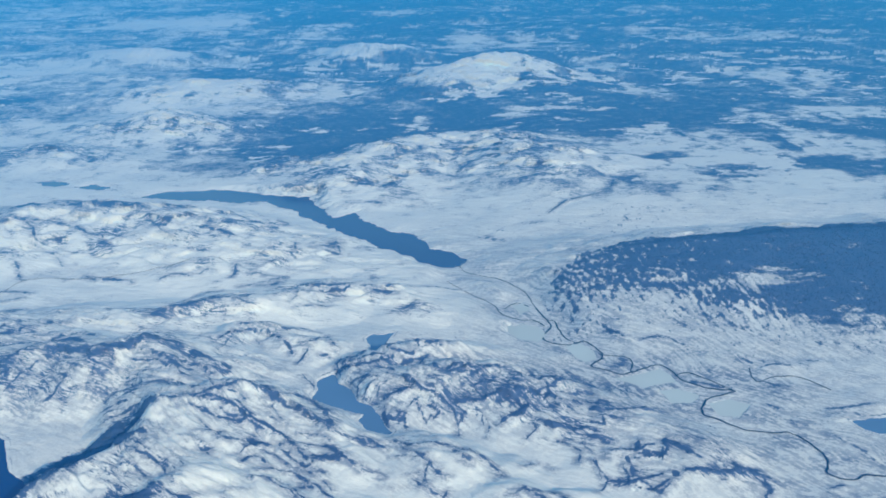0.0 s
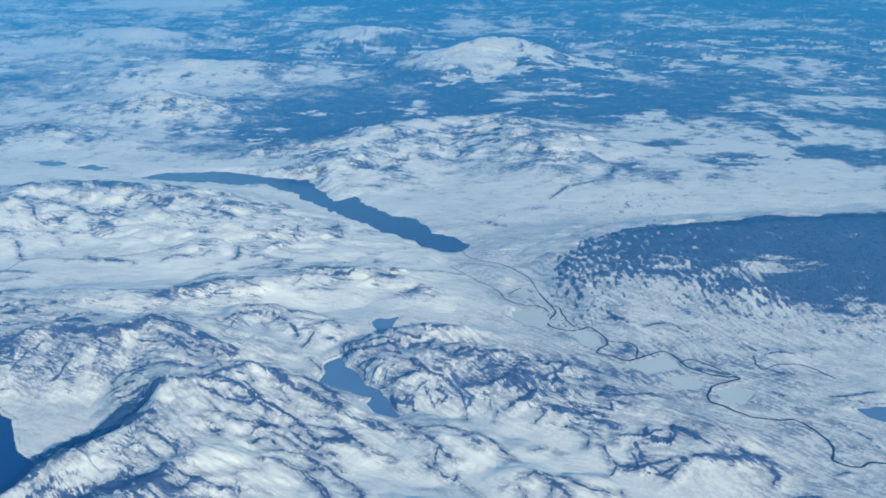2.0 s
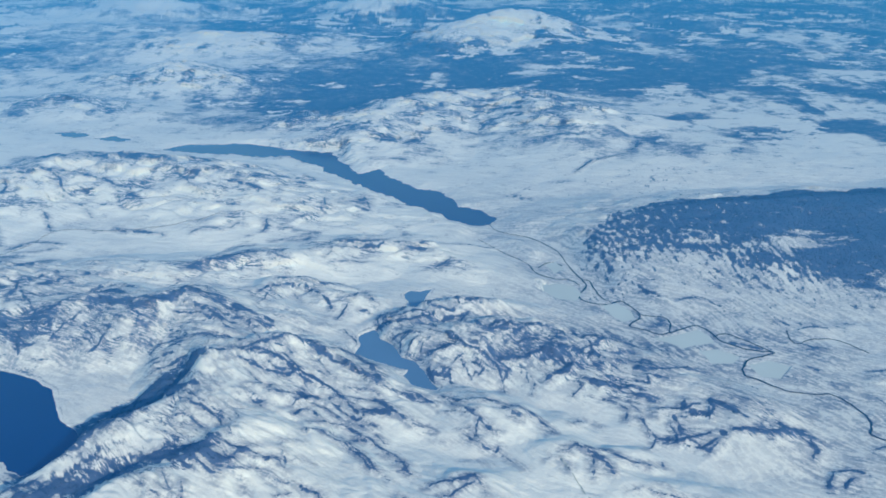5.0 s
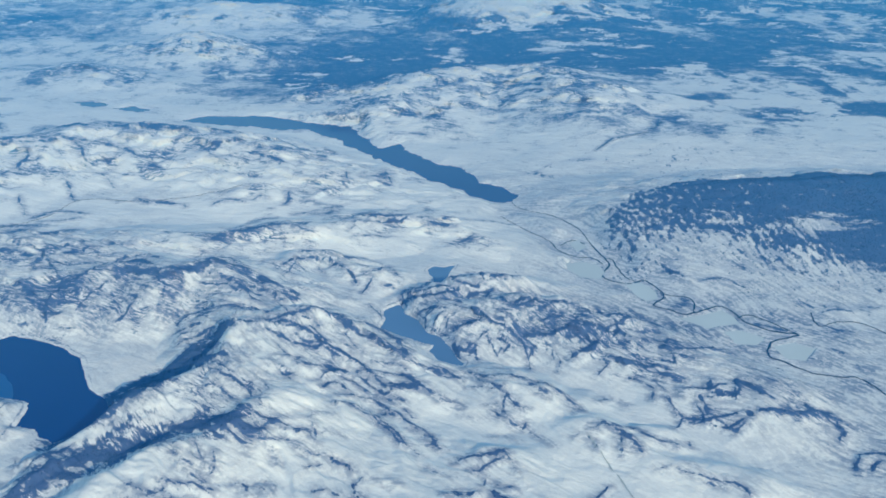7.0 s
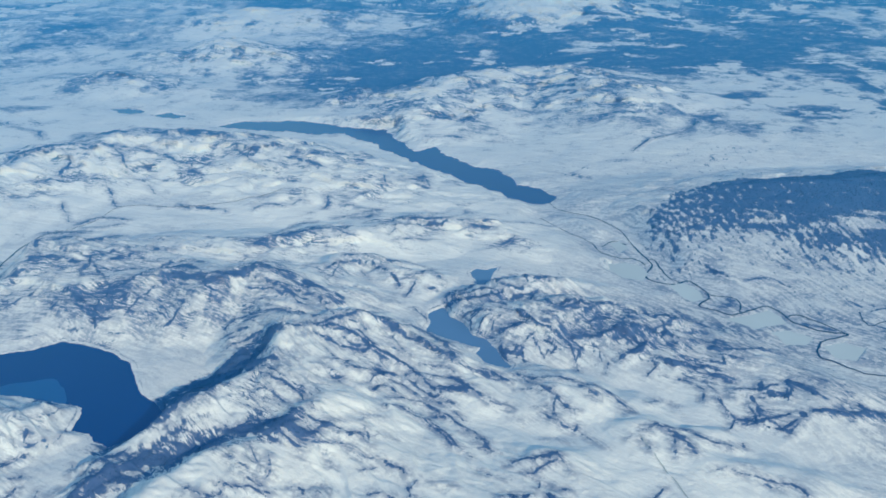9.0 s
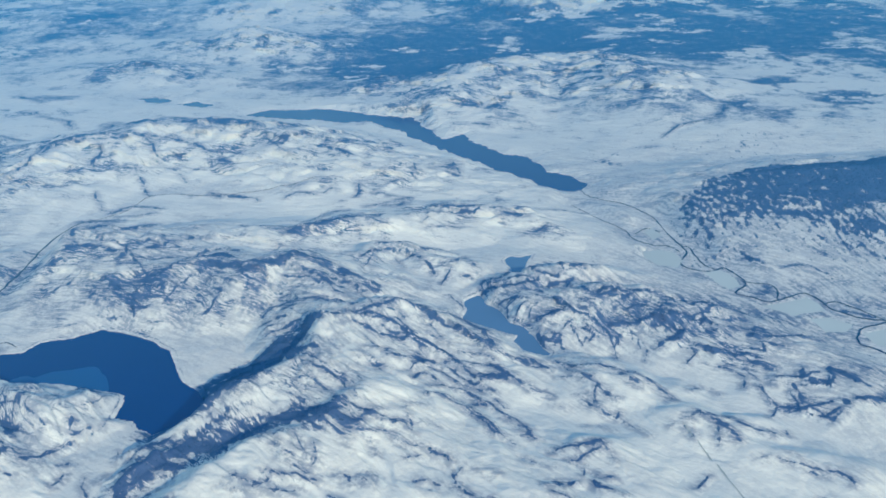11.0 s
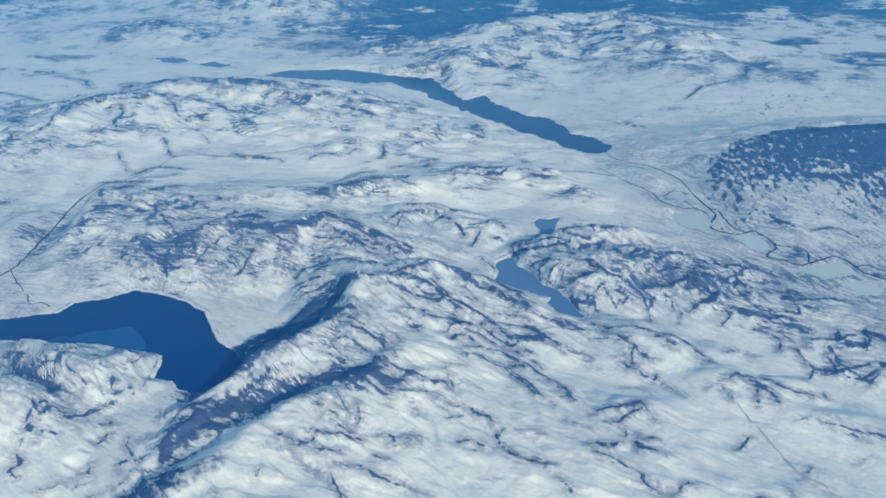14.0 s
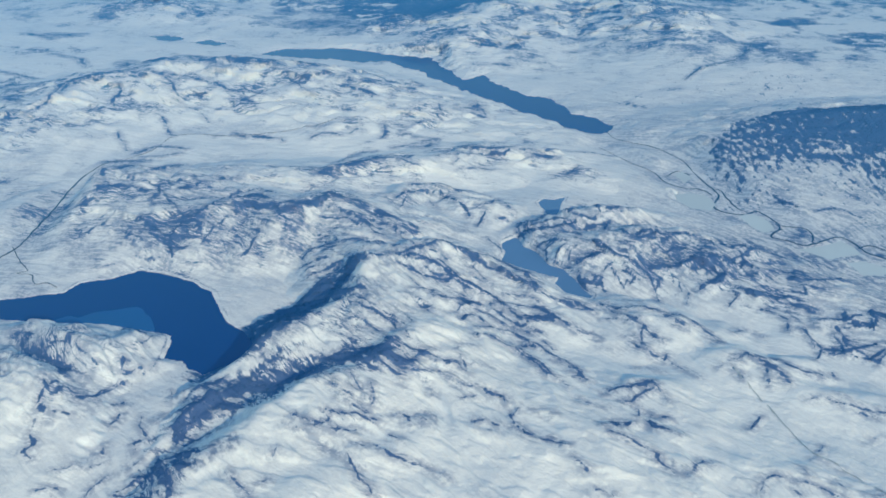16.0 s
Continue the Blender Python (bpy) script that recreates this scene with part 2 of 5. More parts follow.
RIVERS = [("river", VALLEY_RIVER, 1.25, "dark winding river in a flat snowy valley"),
          ("river", GORGE_RIVER, 1.3, "dark narrow river in a curved gorge"),
          ("stream", GORGE_STREAM, 0.8, "thin dark stream at the foot of a white mountain"),
          ("river", DELTA_RIVER, 0.6, "thin meandering river on a white delta"),
          ("river", UPPER_RIVER, 0.55, "thin dark stream across a snowy plain"),
          ("side_channel", SIDE_CHANNEL, 1.1, "thin dark side channel beside the valley river"),
          ("side_channel", CROSS_CHANNEL, 1.2, "short dark channel between white valley flats"),
          ("side_channel", LOOP_CHANNEL, 1.0, "short dark channel that cuts off a river bend"),
          ("side_channel", SIDE_LOOP, 1.0, "thin dark channel round a low scrubby island"),
          ("oxbow", OXBOW, 1.2, "dark old river loop beside the river bend"),
          ("stream", TRACK, 0.5, "straight narrow snow-covered track across a white slope"),
          ("brook", EAST_BROOK, 0.9, "thin dark brook on the eastern snowfield")]
# flat snowed-over floor between the shore hills and the front spur
FROZEN_FLOOR = [(-194, 316), (-198, 304), (-199, 286), (-200, 270), (-201, 254), (-204, 235)]
FOREST_EDGE = [(65, 543), (73, 561), (82, 579), (103, 607), (130, 624), (168, 635), (203, 646), (242, 653), (284, 654), (333, 655), (386, 651), (700, 630),
               (650, 460), (315, 464), (286, 467), (250, 475), (212, 482), (185, 496), (157, 510), (143, 534), (126, 534), (109, 518), (90, 501), (74, 486), (65, 511)]
CRESTS, SCRUB_AND_SHADE, MARKS = [], [], []


def ridge(left, right, *crest):
    """A crest of points (x, y, height); its slopes reach so far to the left and to the right of the line's direction."""
    CRESTS.append((crest, left, right))


def belt(width, amount, *line):
    """A belt of scrub and bare rock along a line: half-width and amount."""
    SCRUB_AND_SHADE.append((line, width, amount, False))


def scrub_shade(width, amount, *line):
    """A dark belt that lies whole: birch scrub, with the flank's shade put into the cover."""
    SCRUB_AND_SHADE.append((line, width, amount, True))


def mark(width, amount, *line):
    """A dark lip on the side of a low step that lies away from the sun, rock and birch with the step's shade put into
    the cover: half-width and amount.
    """
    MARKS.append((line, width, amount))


# broad front mountain: spur over the lake, north spur, second spur, long slope, foreland
ridge(80, 28, (-134, 408, 17), (-124, 378, 20), (-126, 348, 20), (-140, 342, 19), (-153, 333, 15), (-165, 320, 10), (-173, 314, 6), (-182, 305, 3))
ridge(30, 60, (-125, 381, 20), (-113, 398, 19), (-95, 409, 18), (-71, 398, 14), (-45, 374, 9), (-23, 368, 5))
ridge(70, 26, (-104, 322, 18), (-113, 301, 18), (-125, 292, 18), (-132, 286, 17), (-143, 277, 16), (-154, 267, 14), (-164, 258, 11), (-172, 251, 7), (-177, 246, 4), (-190, 225, 2))
ridge(70, 55, (-106, 345, 17), (-98, 328, 15), (-79, 311, 13), (-57, 293, 11), (-40, 276, 10), (0, 220, 9))
ridge(60, 120, (-130, 240, 12), (-93, 262, 11), (-59, 268, 10), (-12, 262, 9), (60, 240, 7))
# rounded hill at the shore
ridge(22, 24, (-262, 344, 8), (-245, 333, 12), (-229, 323, 13), (-224, 333, 10), (-210, 339, 5))
# hill with the ravine
ridge(26, 40, (-330, 318, 11), (-279, 312, 12), (-261, 310, 13), (-242, 299, 13), (-228, 288, 8))
# dome above the gorge
ridge(40, 70, (-305, 433, 2), (-301, 469, 8), (-285, 499, 16), (-265, 499, 18), (-241, 481, 17), (-238, 505, 14))
# pale-faced mountain
ridge(60, 44, (-231, 439, 6), (-217, 447, 16), (-189, 458, 20), (-169, 447, 21), (-150, 454, 22), (-137, 446, 20), (-113, 438, 12), (-104, 433, 8))
# long white mountain
ridge(90, 90, (-405, 600, 8), (-379, 621, 13), (-356, 681, 19), (-304, 709, 23), (-261, 714, 24), (-216, 705, 23), (-171, 681, 21), (-148, 664, 17), (-95, 646, 10), (-48, 615, 6))
# rolling hill
ridge(40, 50, (-186, 525, 10), (-152, 524, 11), (-126, 534, 12), (-68, 557, 11), (-26, 557, 10), (-10, 534, 7), (16, 527, 3))
# ringed hill
ridge(22, 26, (-119, 481, 9), (-104, 499, 12), (-85, 491, 10), (-66, 476, 9), (-54, 477, 6))
# rocky mountain beside the small lake
ridge(22, 24, (-51, 442, 4), (-37, 449, 9), (-22, 460, 12), (0, 464, 12), (18, 465, 9), (30, 462, 5))
ridge(30, 46, (-47, 428, 6), (-27, 434, 11), (-2, 430, 14), (28, 427, 14), (50, 412, 12), (75, 396, 9), (96, 378, 7), (114, 361, 7))
# small hills of the front slope
ridge(20, 40, (-18, 368, 6), (1, 361, 9), (14, 354, 9), (27, 344, 6))
ridge(32, 40, (-30, 298, 4), (-18, 300, 8), (-11, 301, 10), (-2, 297, 9.5), (6, 281, 7))
ridge(16, 50, (22, 324, 5), (33, 326, 8), (45, 318, 7.5), (56, 307, 5))
ridge(16, 40, (55, 302, 6), (72, 301, 6), (84, 288, 6))
# wooded mountain
ridge(80, 150, (68, 552, 3), (95, 600, 9), (133, 610, 15), (192, 612, 20), (252, 612, 22), (319, 612, 22), (410, 610, 22), (700, 600, 22))
# beyond the long lake
ridge(100, 120, (-103, 855, 6), (-73, 878, 16), (-32, 951, 22), (14, 976, 22), (44, 978, 18), (69, 930, 15), (105, 890, 13))
ridge(60, 60, (-171, 883, 4), (-154, 919, 8), (-140, 922, 11), (-120, 915, 5))
# far fells
ridge(120, 120, (-11, 1345, 10), (30, 1375, 25), (90, 1420, 36), (135, 1454, 36), (152, 1372, 15))
ridge(120, 120, (-180, 1772, 10), (-113, 1701, 30), (-53, 1710, 20))
ridge(120, 120, (-581, 1791, 10), (-494, 1711, 25), (-466, 1790, 10))
ridge(100, 100, (-402, 1341, 10), (-333, 1356, 20), (-255, 1369, 15))
ridge(90, 90, (-368, 1126, 10), (-317, 1140, 20), (-258, 1114, 10))
ridge(70, 70, (-463, 1016, 5), (-422, 1008, 10), (-340, 975, 6))
# scrub, and the spurs' shade put into the cover: front
scrub_shade(9, 1.5, (-131, 378), (-143, 363), (-152, 353), (-163, 343), (-172, 334), (-180, 322))
scrub_shade(6, 1.2, (-112, 314), (-129, 308), (-140, 305), (-150, 300), (-163, 301), (-176, 305))
scrub_shade(4, 1.2, (-163, 300), (-168, 294), (-174, 288), (-180, 277))
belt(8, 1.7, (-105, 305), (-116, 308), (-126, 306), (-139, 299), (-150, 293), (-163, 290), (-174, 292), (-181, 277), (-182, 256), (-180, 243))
scrub_shade(1.7, 1.1, (-113, 398), (-103, 408), (-92, 410), (-76, 400), (-58, 386), (-43, 373), (-23, 366))
scrub_shade(5, 1.7, (-175, 345), (-171, 356), (-164, 366), (-155, 374), (-145, 380), (-135, 382))
scrub_shade(4, 1.1, (-192, 457), (-171, 442), (-155, 450), (-144, 458), (-132, 450), (-116, 440), (-108, 437))
# scrub: north
belt(9, 0.6, (-510, 847), (-461, 829), (-419, 839))
belt(8, 0.6, (-451, 737), (-426, 721), (-406, 709))
belt(12, 1.12, (-427, 683), (-409, 669))
belt(10, 0.45, (-358, 526), (-337, 509), (-315, 486))
scrub_shade(1.8, 1.5, (-268, 340), (-251, 324), (-236, 312), (-231, 304))
# scrub: faces
belt(14, 0.35, (-255, 338), (-240, 330), (-228, 322))
belt(18, 0.5, (-215, 432), (-180, 428), (-150, 432))
belt(24, 0.5, (-290, 470), (-265, 458), (-245, 450))
belt(14, 0.55, (-155, 325), (-130, 332), (-115, 322))
belt(22, 0.42, (-20, 430), (20, 415), (50, 400))
belt(18, 0.42, (60, 385), (90, 365), (115, 350))
belt(14, 0.35, (-185, 270), (-165, 290))
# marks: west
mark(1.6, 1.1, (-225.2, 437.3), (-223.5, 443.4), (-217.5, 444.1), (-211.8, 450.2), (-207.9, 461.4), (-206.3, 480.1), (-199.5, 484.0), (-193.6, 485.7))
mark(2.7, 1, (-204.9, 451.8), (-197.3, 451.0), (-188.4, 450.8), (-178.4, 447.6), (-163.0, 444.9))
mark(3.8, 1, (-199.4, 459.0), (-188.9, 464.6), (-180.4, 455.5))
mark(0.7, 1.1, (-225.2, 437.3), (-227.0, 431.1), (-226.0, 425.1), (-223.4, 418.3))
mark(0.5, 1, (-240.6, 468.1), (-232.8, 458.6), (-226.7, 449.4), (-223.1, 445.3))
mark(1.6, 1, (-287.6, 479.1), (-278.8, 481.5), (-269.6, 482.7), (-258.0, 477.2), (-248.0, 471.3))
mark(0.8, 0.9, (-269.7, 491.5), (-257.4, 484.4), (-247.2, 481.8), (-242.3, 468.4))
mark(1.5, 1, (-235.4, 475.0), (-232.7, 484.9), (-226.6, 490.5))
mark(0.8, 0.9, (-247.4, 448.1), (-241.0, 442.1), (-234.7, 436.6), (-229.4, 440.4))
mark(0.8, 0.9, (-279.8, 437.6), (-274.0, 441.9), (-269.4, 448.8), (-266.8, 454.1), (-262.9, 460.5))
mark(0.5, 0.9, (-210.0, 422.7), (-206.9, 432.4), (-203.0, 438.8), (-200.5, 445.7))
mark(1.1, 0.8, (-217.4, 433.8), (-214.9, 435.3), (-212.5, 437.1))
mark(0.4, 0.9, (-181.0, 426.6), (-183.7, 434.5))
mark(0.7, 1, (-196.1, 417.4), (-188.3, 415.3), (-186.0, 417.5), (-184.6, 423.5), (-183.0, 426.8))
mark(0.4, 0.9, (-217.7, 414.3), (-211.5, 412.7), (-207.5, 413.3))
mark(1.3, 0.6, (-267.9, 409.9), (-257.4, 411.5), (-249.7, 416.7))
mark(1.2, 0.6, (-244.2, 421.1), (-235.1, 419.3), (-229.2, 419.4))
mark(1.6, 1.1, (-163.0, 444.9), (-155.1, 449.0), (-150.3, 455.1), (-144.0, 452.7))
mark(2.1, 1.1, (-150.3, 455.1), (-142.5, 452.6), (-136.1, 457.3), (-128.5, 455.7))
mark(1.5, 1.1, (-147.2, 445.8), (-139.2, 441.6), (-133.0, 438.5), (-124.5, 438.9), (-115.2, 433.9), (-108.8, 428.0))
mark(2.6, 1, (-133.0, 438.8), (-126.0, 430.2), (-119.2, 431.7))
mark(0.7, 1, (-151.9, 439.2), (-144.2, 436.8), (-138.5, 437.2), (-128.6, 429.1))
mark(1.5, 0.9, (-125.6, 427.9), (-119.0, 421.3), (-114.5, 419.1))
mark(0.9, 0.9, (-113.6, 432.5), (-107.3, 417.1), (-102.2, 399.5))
# lake spur's flank: its dark blue shadow put into the cover, with scrub
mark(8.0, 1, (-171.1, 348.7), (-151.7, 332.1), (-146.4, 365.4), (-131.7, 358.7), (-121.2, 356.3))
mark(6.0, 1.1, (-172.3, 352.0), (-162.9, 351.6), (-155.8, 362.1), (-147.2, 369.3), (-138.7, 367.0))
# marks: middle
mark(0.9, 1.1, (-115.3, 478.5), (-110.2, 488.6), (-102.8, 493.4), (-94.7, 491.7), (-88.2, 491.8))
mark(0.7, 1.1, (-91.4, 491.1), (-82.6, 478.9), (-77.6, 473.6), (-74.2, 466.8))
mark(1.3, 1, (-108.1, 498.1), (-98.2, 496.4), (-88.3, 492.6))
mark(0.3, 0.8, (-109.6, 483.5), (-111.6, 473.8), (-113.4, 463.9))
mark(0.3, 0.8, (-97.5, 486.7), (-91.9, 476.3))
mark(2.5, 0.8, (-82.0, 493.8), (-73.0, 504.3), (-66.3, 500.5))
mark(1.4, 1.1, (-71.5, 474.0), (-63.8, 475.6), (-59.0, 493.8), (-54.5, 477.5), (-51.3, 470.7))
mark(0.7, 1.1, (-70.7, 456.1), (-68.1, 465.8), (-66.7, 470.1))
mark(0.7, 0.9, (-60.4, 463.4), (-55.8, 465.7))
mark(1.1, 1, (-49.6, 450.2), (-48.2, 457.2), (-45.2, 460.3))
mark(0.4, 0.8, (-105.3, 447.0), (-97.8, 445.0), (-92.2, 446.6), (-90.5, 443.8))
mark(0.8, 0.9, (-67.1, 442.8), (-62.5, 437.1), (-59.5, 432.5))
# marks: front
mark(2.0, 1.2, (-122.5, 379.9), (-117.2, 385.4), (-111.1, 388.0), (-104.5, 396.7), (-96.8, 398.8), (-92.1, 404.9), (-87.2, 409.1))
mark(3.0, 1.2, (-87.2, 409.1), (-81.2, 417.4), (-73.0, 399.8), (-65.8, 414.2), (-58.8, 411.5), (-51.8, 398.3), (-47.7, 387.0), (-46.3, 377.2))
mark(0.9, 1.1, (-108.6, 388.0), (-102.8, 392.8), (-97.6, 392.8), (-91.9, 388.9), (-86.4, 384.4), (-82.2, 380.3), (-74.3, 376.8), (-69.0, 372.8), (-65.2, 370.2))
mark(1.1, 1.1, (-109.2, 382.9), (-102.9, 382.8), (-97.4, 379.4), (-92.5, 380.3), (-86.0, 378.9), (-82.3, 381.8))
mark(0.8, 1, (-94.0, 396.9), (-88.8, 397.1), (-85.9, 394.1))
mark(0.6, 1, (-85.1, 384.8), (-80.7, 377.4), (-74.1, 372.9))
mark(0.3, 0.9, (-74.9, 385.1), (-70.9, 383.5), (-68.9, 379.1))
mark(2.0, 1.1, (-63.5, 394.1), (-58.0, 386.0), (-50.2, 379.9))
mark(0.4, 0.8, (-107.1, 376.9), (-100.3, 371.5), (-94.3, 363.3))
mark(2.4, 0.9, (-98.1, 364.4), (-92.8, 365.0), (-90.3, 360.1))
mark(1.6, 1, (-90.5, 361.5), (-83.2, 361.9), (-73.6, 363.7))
# next mark: blue shadow on the slope, put into the cover
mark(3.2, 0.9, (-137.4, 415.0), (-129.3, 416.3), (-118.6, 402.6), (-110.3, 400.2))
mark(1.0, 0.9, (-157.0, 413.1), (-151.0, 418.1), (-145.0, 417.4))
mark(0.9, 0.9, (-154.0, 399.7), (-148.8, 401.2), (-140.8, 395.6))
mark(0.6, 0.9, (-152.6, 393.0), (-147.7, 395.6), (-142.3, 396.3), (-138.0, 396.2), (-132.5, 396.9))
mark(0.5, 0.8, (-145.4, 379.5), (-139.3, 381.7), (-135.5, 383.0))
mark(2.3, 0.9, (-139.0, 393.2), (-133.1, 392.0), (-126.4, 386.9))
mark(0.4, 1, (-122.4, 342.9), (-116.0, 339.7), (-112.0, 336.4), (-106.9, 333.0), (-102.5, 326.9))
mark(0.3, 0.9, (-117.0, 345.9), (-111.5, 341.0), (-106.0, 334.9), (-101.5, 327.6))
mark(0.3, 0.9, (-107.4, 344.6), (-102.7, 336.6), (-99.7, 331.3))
mark(0.3, 1, (-125.8, 335.9), (-122.3, 335.8), (-117.1, 331.9), (-112.9, 327.3), (-106.4, 316.4), (-101.6, 313.1), (-95.8, 309.9))
mark(2.1, 1.1, (-133.5, 311.4), (-127.5, 314.7), (-120.6, 313.8), (-112.8, 308.3), (-106.6, 310.2))
mark(0.8, 1.1, (-126.0, 318.3), (-119.0, 316.9), (-111.4, 312.5), (-106.5, 309.5))
mark(0.5, 1, (-112.4, 306.2), (-108.4, 301.2), (-104.7, 297.7), (-101.4, 295.8))
mark(1.3, 1.1, (-108.4, 307.9), (-101.4, 304.1), (-97.0, 302.9))
mark(1.2, 1.1, (-97.5, 306.4), (-92.7, 310.2), (-89.2, 308.4))
mark(0.7, 1.1, (-101.0, 300.4), (-94.5, 299.3), (-88.7, 302.7), (-83.1, 300.3))
mark(0.6, 1, (-98.1, 311.3), (-93.9, 311.5), (-91.0, 314.6))
mark(0.9, 0.9, (-87.0, 307.3), (-84.0, 309.1))
mark(0.3, 0.8, (-89.1, 307.0), (-80.5, 307.2), (-76.8, 301.7))
mark(0.3, 1, (-83.0, 299.9), (-79.7, 297.3), (-74.3, 295.8), (-71.0, 293.9), (-66.7, 291.2), (-62.4, 288.4))
mark(0.3, 1, (-93.2, 296.8), (-91.5, 294.1), (-90.0, 290.1))
mark(0.5, 0.8, (-78.9, 289.2), (-72.9, 291.1), (-69.8, 290.8))
mark(0.3, 1, (-121.0, 295.1), (-118.5, 290.8), (-115.7, 286.8), (-114.1, 282.7))
mark(0.5, 0.9, (-113.0, 291.1), (-111.1, 285.8), (-110.7, 281.4), (-112.0, 279.2))
mark(0.3, 1, (-126.9, 288.7), (-123.2, 284.1), (-119.7, 283.5), (-117.1, 280.2), (-112.4, 276.0))
mark(0.6, 0.9, (-124.9, 274.4), (-121.0, 274.7), (-116.9, 274.0), (-112.6, 272.0), (-110.4, 270.4))
mark(0.7, 0.9, (-101.8, 277.2), (-98.5, 275.7), (-97.1, 272.4))
mark(1.8, 0.9, (-92.5, 278.0), (-90.9, 277.3))
mark(0.7, 0.9, (-74.7, 275.6), (-71.7, 275.4))
mark(0.3, 0.8, (-103.3, 294.4), (-100.5, 289.9))
mark(0.3, 0.8, (-80.7, 321.0), (-80.2, 315.5), (-78.8, 311.3), (-77.0, 303.3))
mark(0.5, 0.7, (-80.4, 317.6), (-77.6, 323.9), (-73.0, 322.5))
mark(0.3, 0.7, (-76.4, 308.7), (-72.3, 311.6), (-67.8, 309.2))
mark(0.7, 1.1, (-79.4, 345.6), (-77.3, 349.6), (-72.7, 350.9), (-70.0, 346.5))
mark(0.5, 1.1, (-81.2, 352.6), (-75.8, 360.2), (-70.7, 357.3), (-65.6, 353.0), (-60.6, 349.6), (-55.8, 347.0), (-49.7, 342.9))
mark(0.8, 1.1, (-80.3, 356.5), (-73.6, 364.7), (-67.3, 361.4), (-60.8, 354.9), (-53.4, 348.6), (-46.2, 344.2))
mark(0.6, 1.1, (-73.6, 330.7), (-69.3, 335.0), (-63.3, 331.0), (-57.5, 328.2), (-54.0, 323.8), (-49.4, 317.3), (-46.1, 308.9))
mark(0.8, 1.1, (-72.0, 340.9), (-65.2, 345.2), (-58.1, 344.7), (-53.2, 337.7), (-48.5, 333.0))
mark(0.6, 1.1, (-63.8, 367.9), (-59.8, 361.4), (-54.8, 355.8), (-51.0, 350.1))
mark(1.8, 1.1, (-51.1, 353.1), (-46.2, 355.2), (-39.0, 353.8))
mark(0.9, 1, (-54.3, 333.6), (-48.5, 331.9))
mark(0.3, 0.9, (-51.0, 282.8), (-45.9, 279.7))
mark(0.4, 0.9, (-58.2, 284.6), (-60.1, 281.0), (-58.9, 276.4))
mark(1.3, 1.2, (-46.3, 363.8), (-40.1, 356.8), (-34.2, 350.2), (-29.5, 346.3), (-24.8, 345.0), (-22.5, 343.3))
mark(0.8, 1.1, (-46.1, 332.0), (-42.7, 327.8), (-38.2, 323.7), (-34.9, 319.9), (-30.8, 308.3))
mark(0.5, 1, (-45.0, 338.1), (-41.5, 332.9))
mark(1.1, 1.1, (-29.9, 371.4), (-25.0, 367.0), (-21.5, 363.7))
# marks: rocky mountain
mark(1.0, 1.1, (-46.6, 447.4), (-40.7, 445.5), (-32.0, 443.9), (-24.7, 444.8), (-20.1, 449.5))
mark(2.5, 1.1, (-46.6, 456.0), (-37.7, 456.4), (-31.3, 471.1), (-22.7, 458.1), (-12.2, 482.3), (-6.4, 456.4))
mark(2.6, 1.1, (-3.3, 458.8), (2.9, 461.7), (9.5, 465.9))
mark(0.4, 0.9, (-5.0, 455.8), (4.2, 457.8), (13.6, 461.7))
mark(1.7, 1.1, (-26.1, 446.9), (-20.4, 442.1), (-15.8, 445.5), (-8.4, 447.1), (-2.3, 450.6))
mark(1.1, 1, (-22.9, 454.4), (-17.1, 452.3), (-9.6, 451.9))
mark(0.6, 1.1, (-25.3, 429.1), (-19.8, 426.4), (-14.4, 422.7), (-10.5, 418.4), (-6.6, 413.9), (-0.1, 409.7), (3.6, 405.8), (7.3, 401.5), (10.9, 396.9))
mark(1.3, 1.1, (0.5, 434.1), (2.5, 424.9), (9.7, 427.3), (18.5, 430.0), (26.9, 429.2), (35.1, 427.5), (40.3, 424.9), (44.4, 416.5))
mark(1.6, 1.1, (6.4, 421.9), (12.2, 424.0), (19.0, 422.2), (23.7, 425.8))
mark(1.9, 1, (-24.6, 407.8), (-21.8, 411.1), (-16.2, 414.3), (-9.3, 414.9))
mark(1.6, 1, (-22.3, 398.6), (-18.4, 395.7), (-14.3, 398.7))
mark(0.9, 1, (-23.3, 405.4), (-22.5, 394.2), (-20.1, 388.4))
mark(0.6, 1, (-39.4, 429.7), (-35.2, 429.1), (-29.6, 426.4), (-24.1, 424.1))
mark(0.6, 0.9, (-32.6, 417.2), (-31.1, 420.6), (-26.8, 424.9))
mark(0.4, 0.9, (-28.4, 417.6), (-25.5, 421.9), (-21.3, 423.4))
mark(0.9, 0.8, (-13.2, 393.7), (-12.5, 384.9))
mark(0.6, 0.8, (-7.3, 403.6), (-5.1, 396.6), (-2.9, 389.9))
mark(0.5, 0.8, (-3.2, 404.2), (3.1, 398.9), (0.0, 393.7))
mark(0.4, 1, (7.5, 403.1), (9.8, 398.4), (11.1, 390.3), (11.6, 379.4))
mark(0.8, 1, (13.6, 396.7), (13.6, 391.8))
mark(0.8, 1, (12.8, 402.6), (20.8, 402.7), (26.4, 404.4), (32.2, 407.7), (35.8, 405.1))
mark(0.8, 0.8, (20.8, 414.0), (25.4, 417.8), (30.4, 414.2))
mark(0.4, 0.8, (20.5, 399.4), (22.7, 395.6), (23.0, 387.9))
mark(1.7, 1.1, (30.6, 386.3), (36.4, 390.9), (40.7, 393.4), (45.4, 397.8))
mark(1.2, 1, (42.2, 403.0), (47.8, 404.4), (55.4, 408.7), (62.8, 417.6))
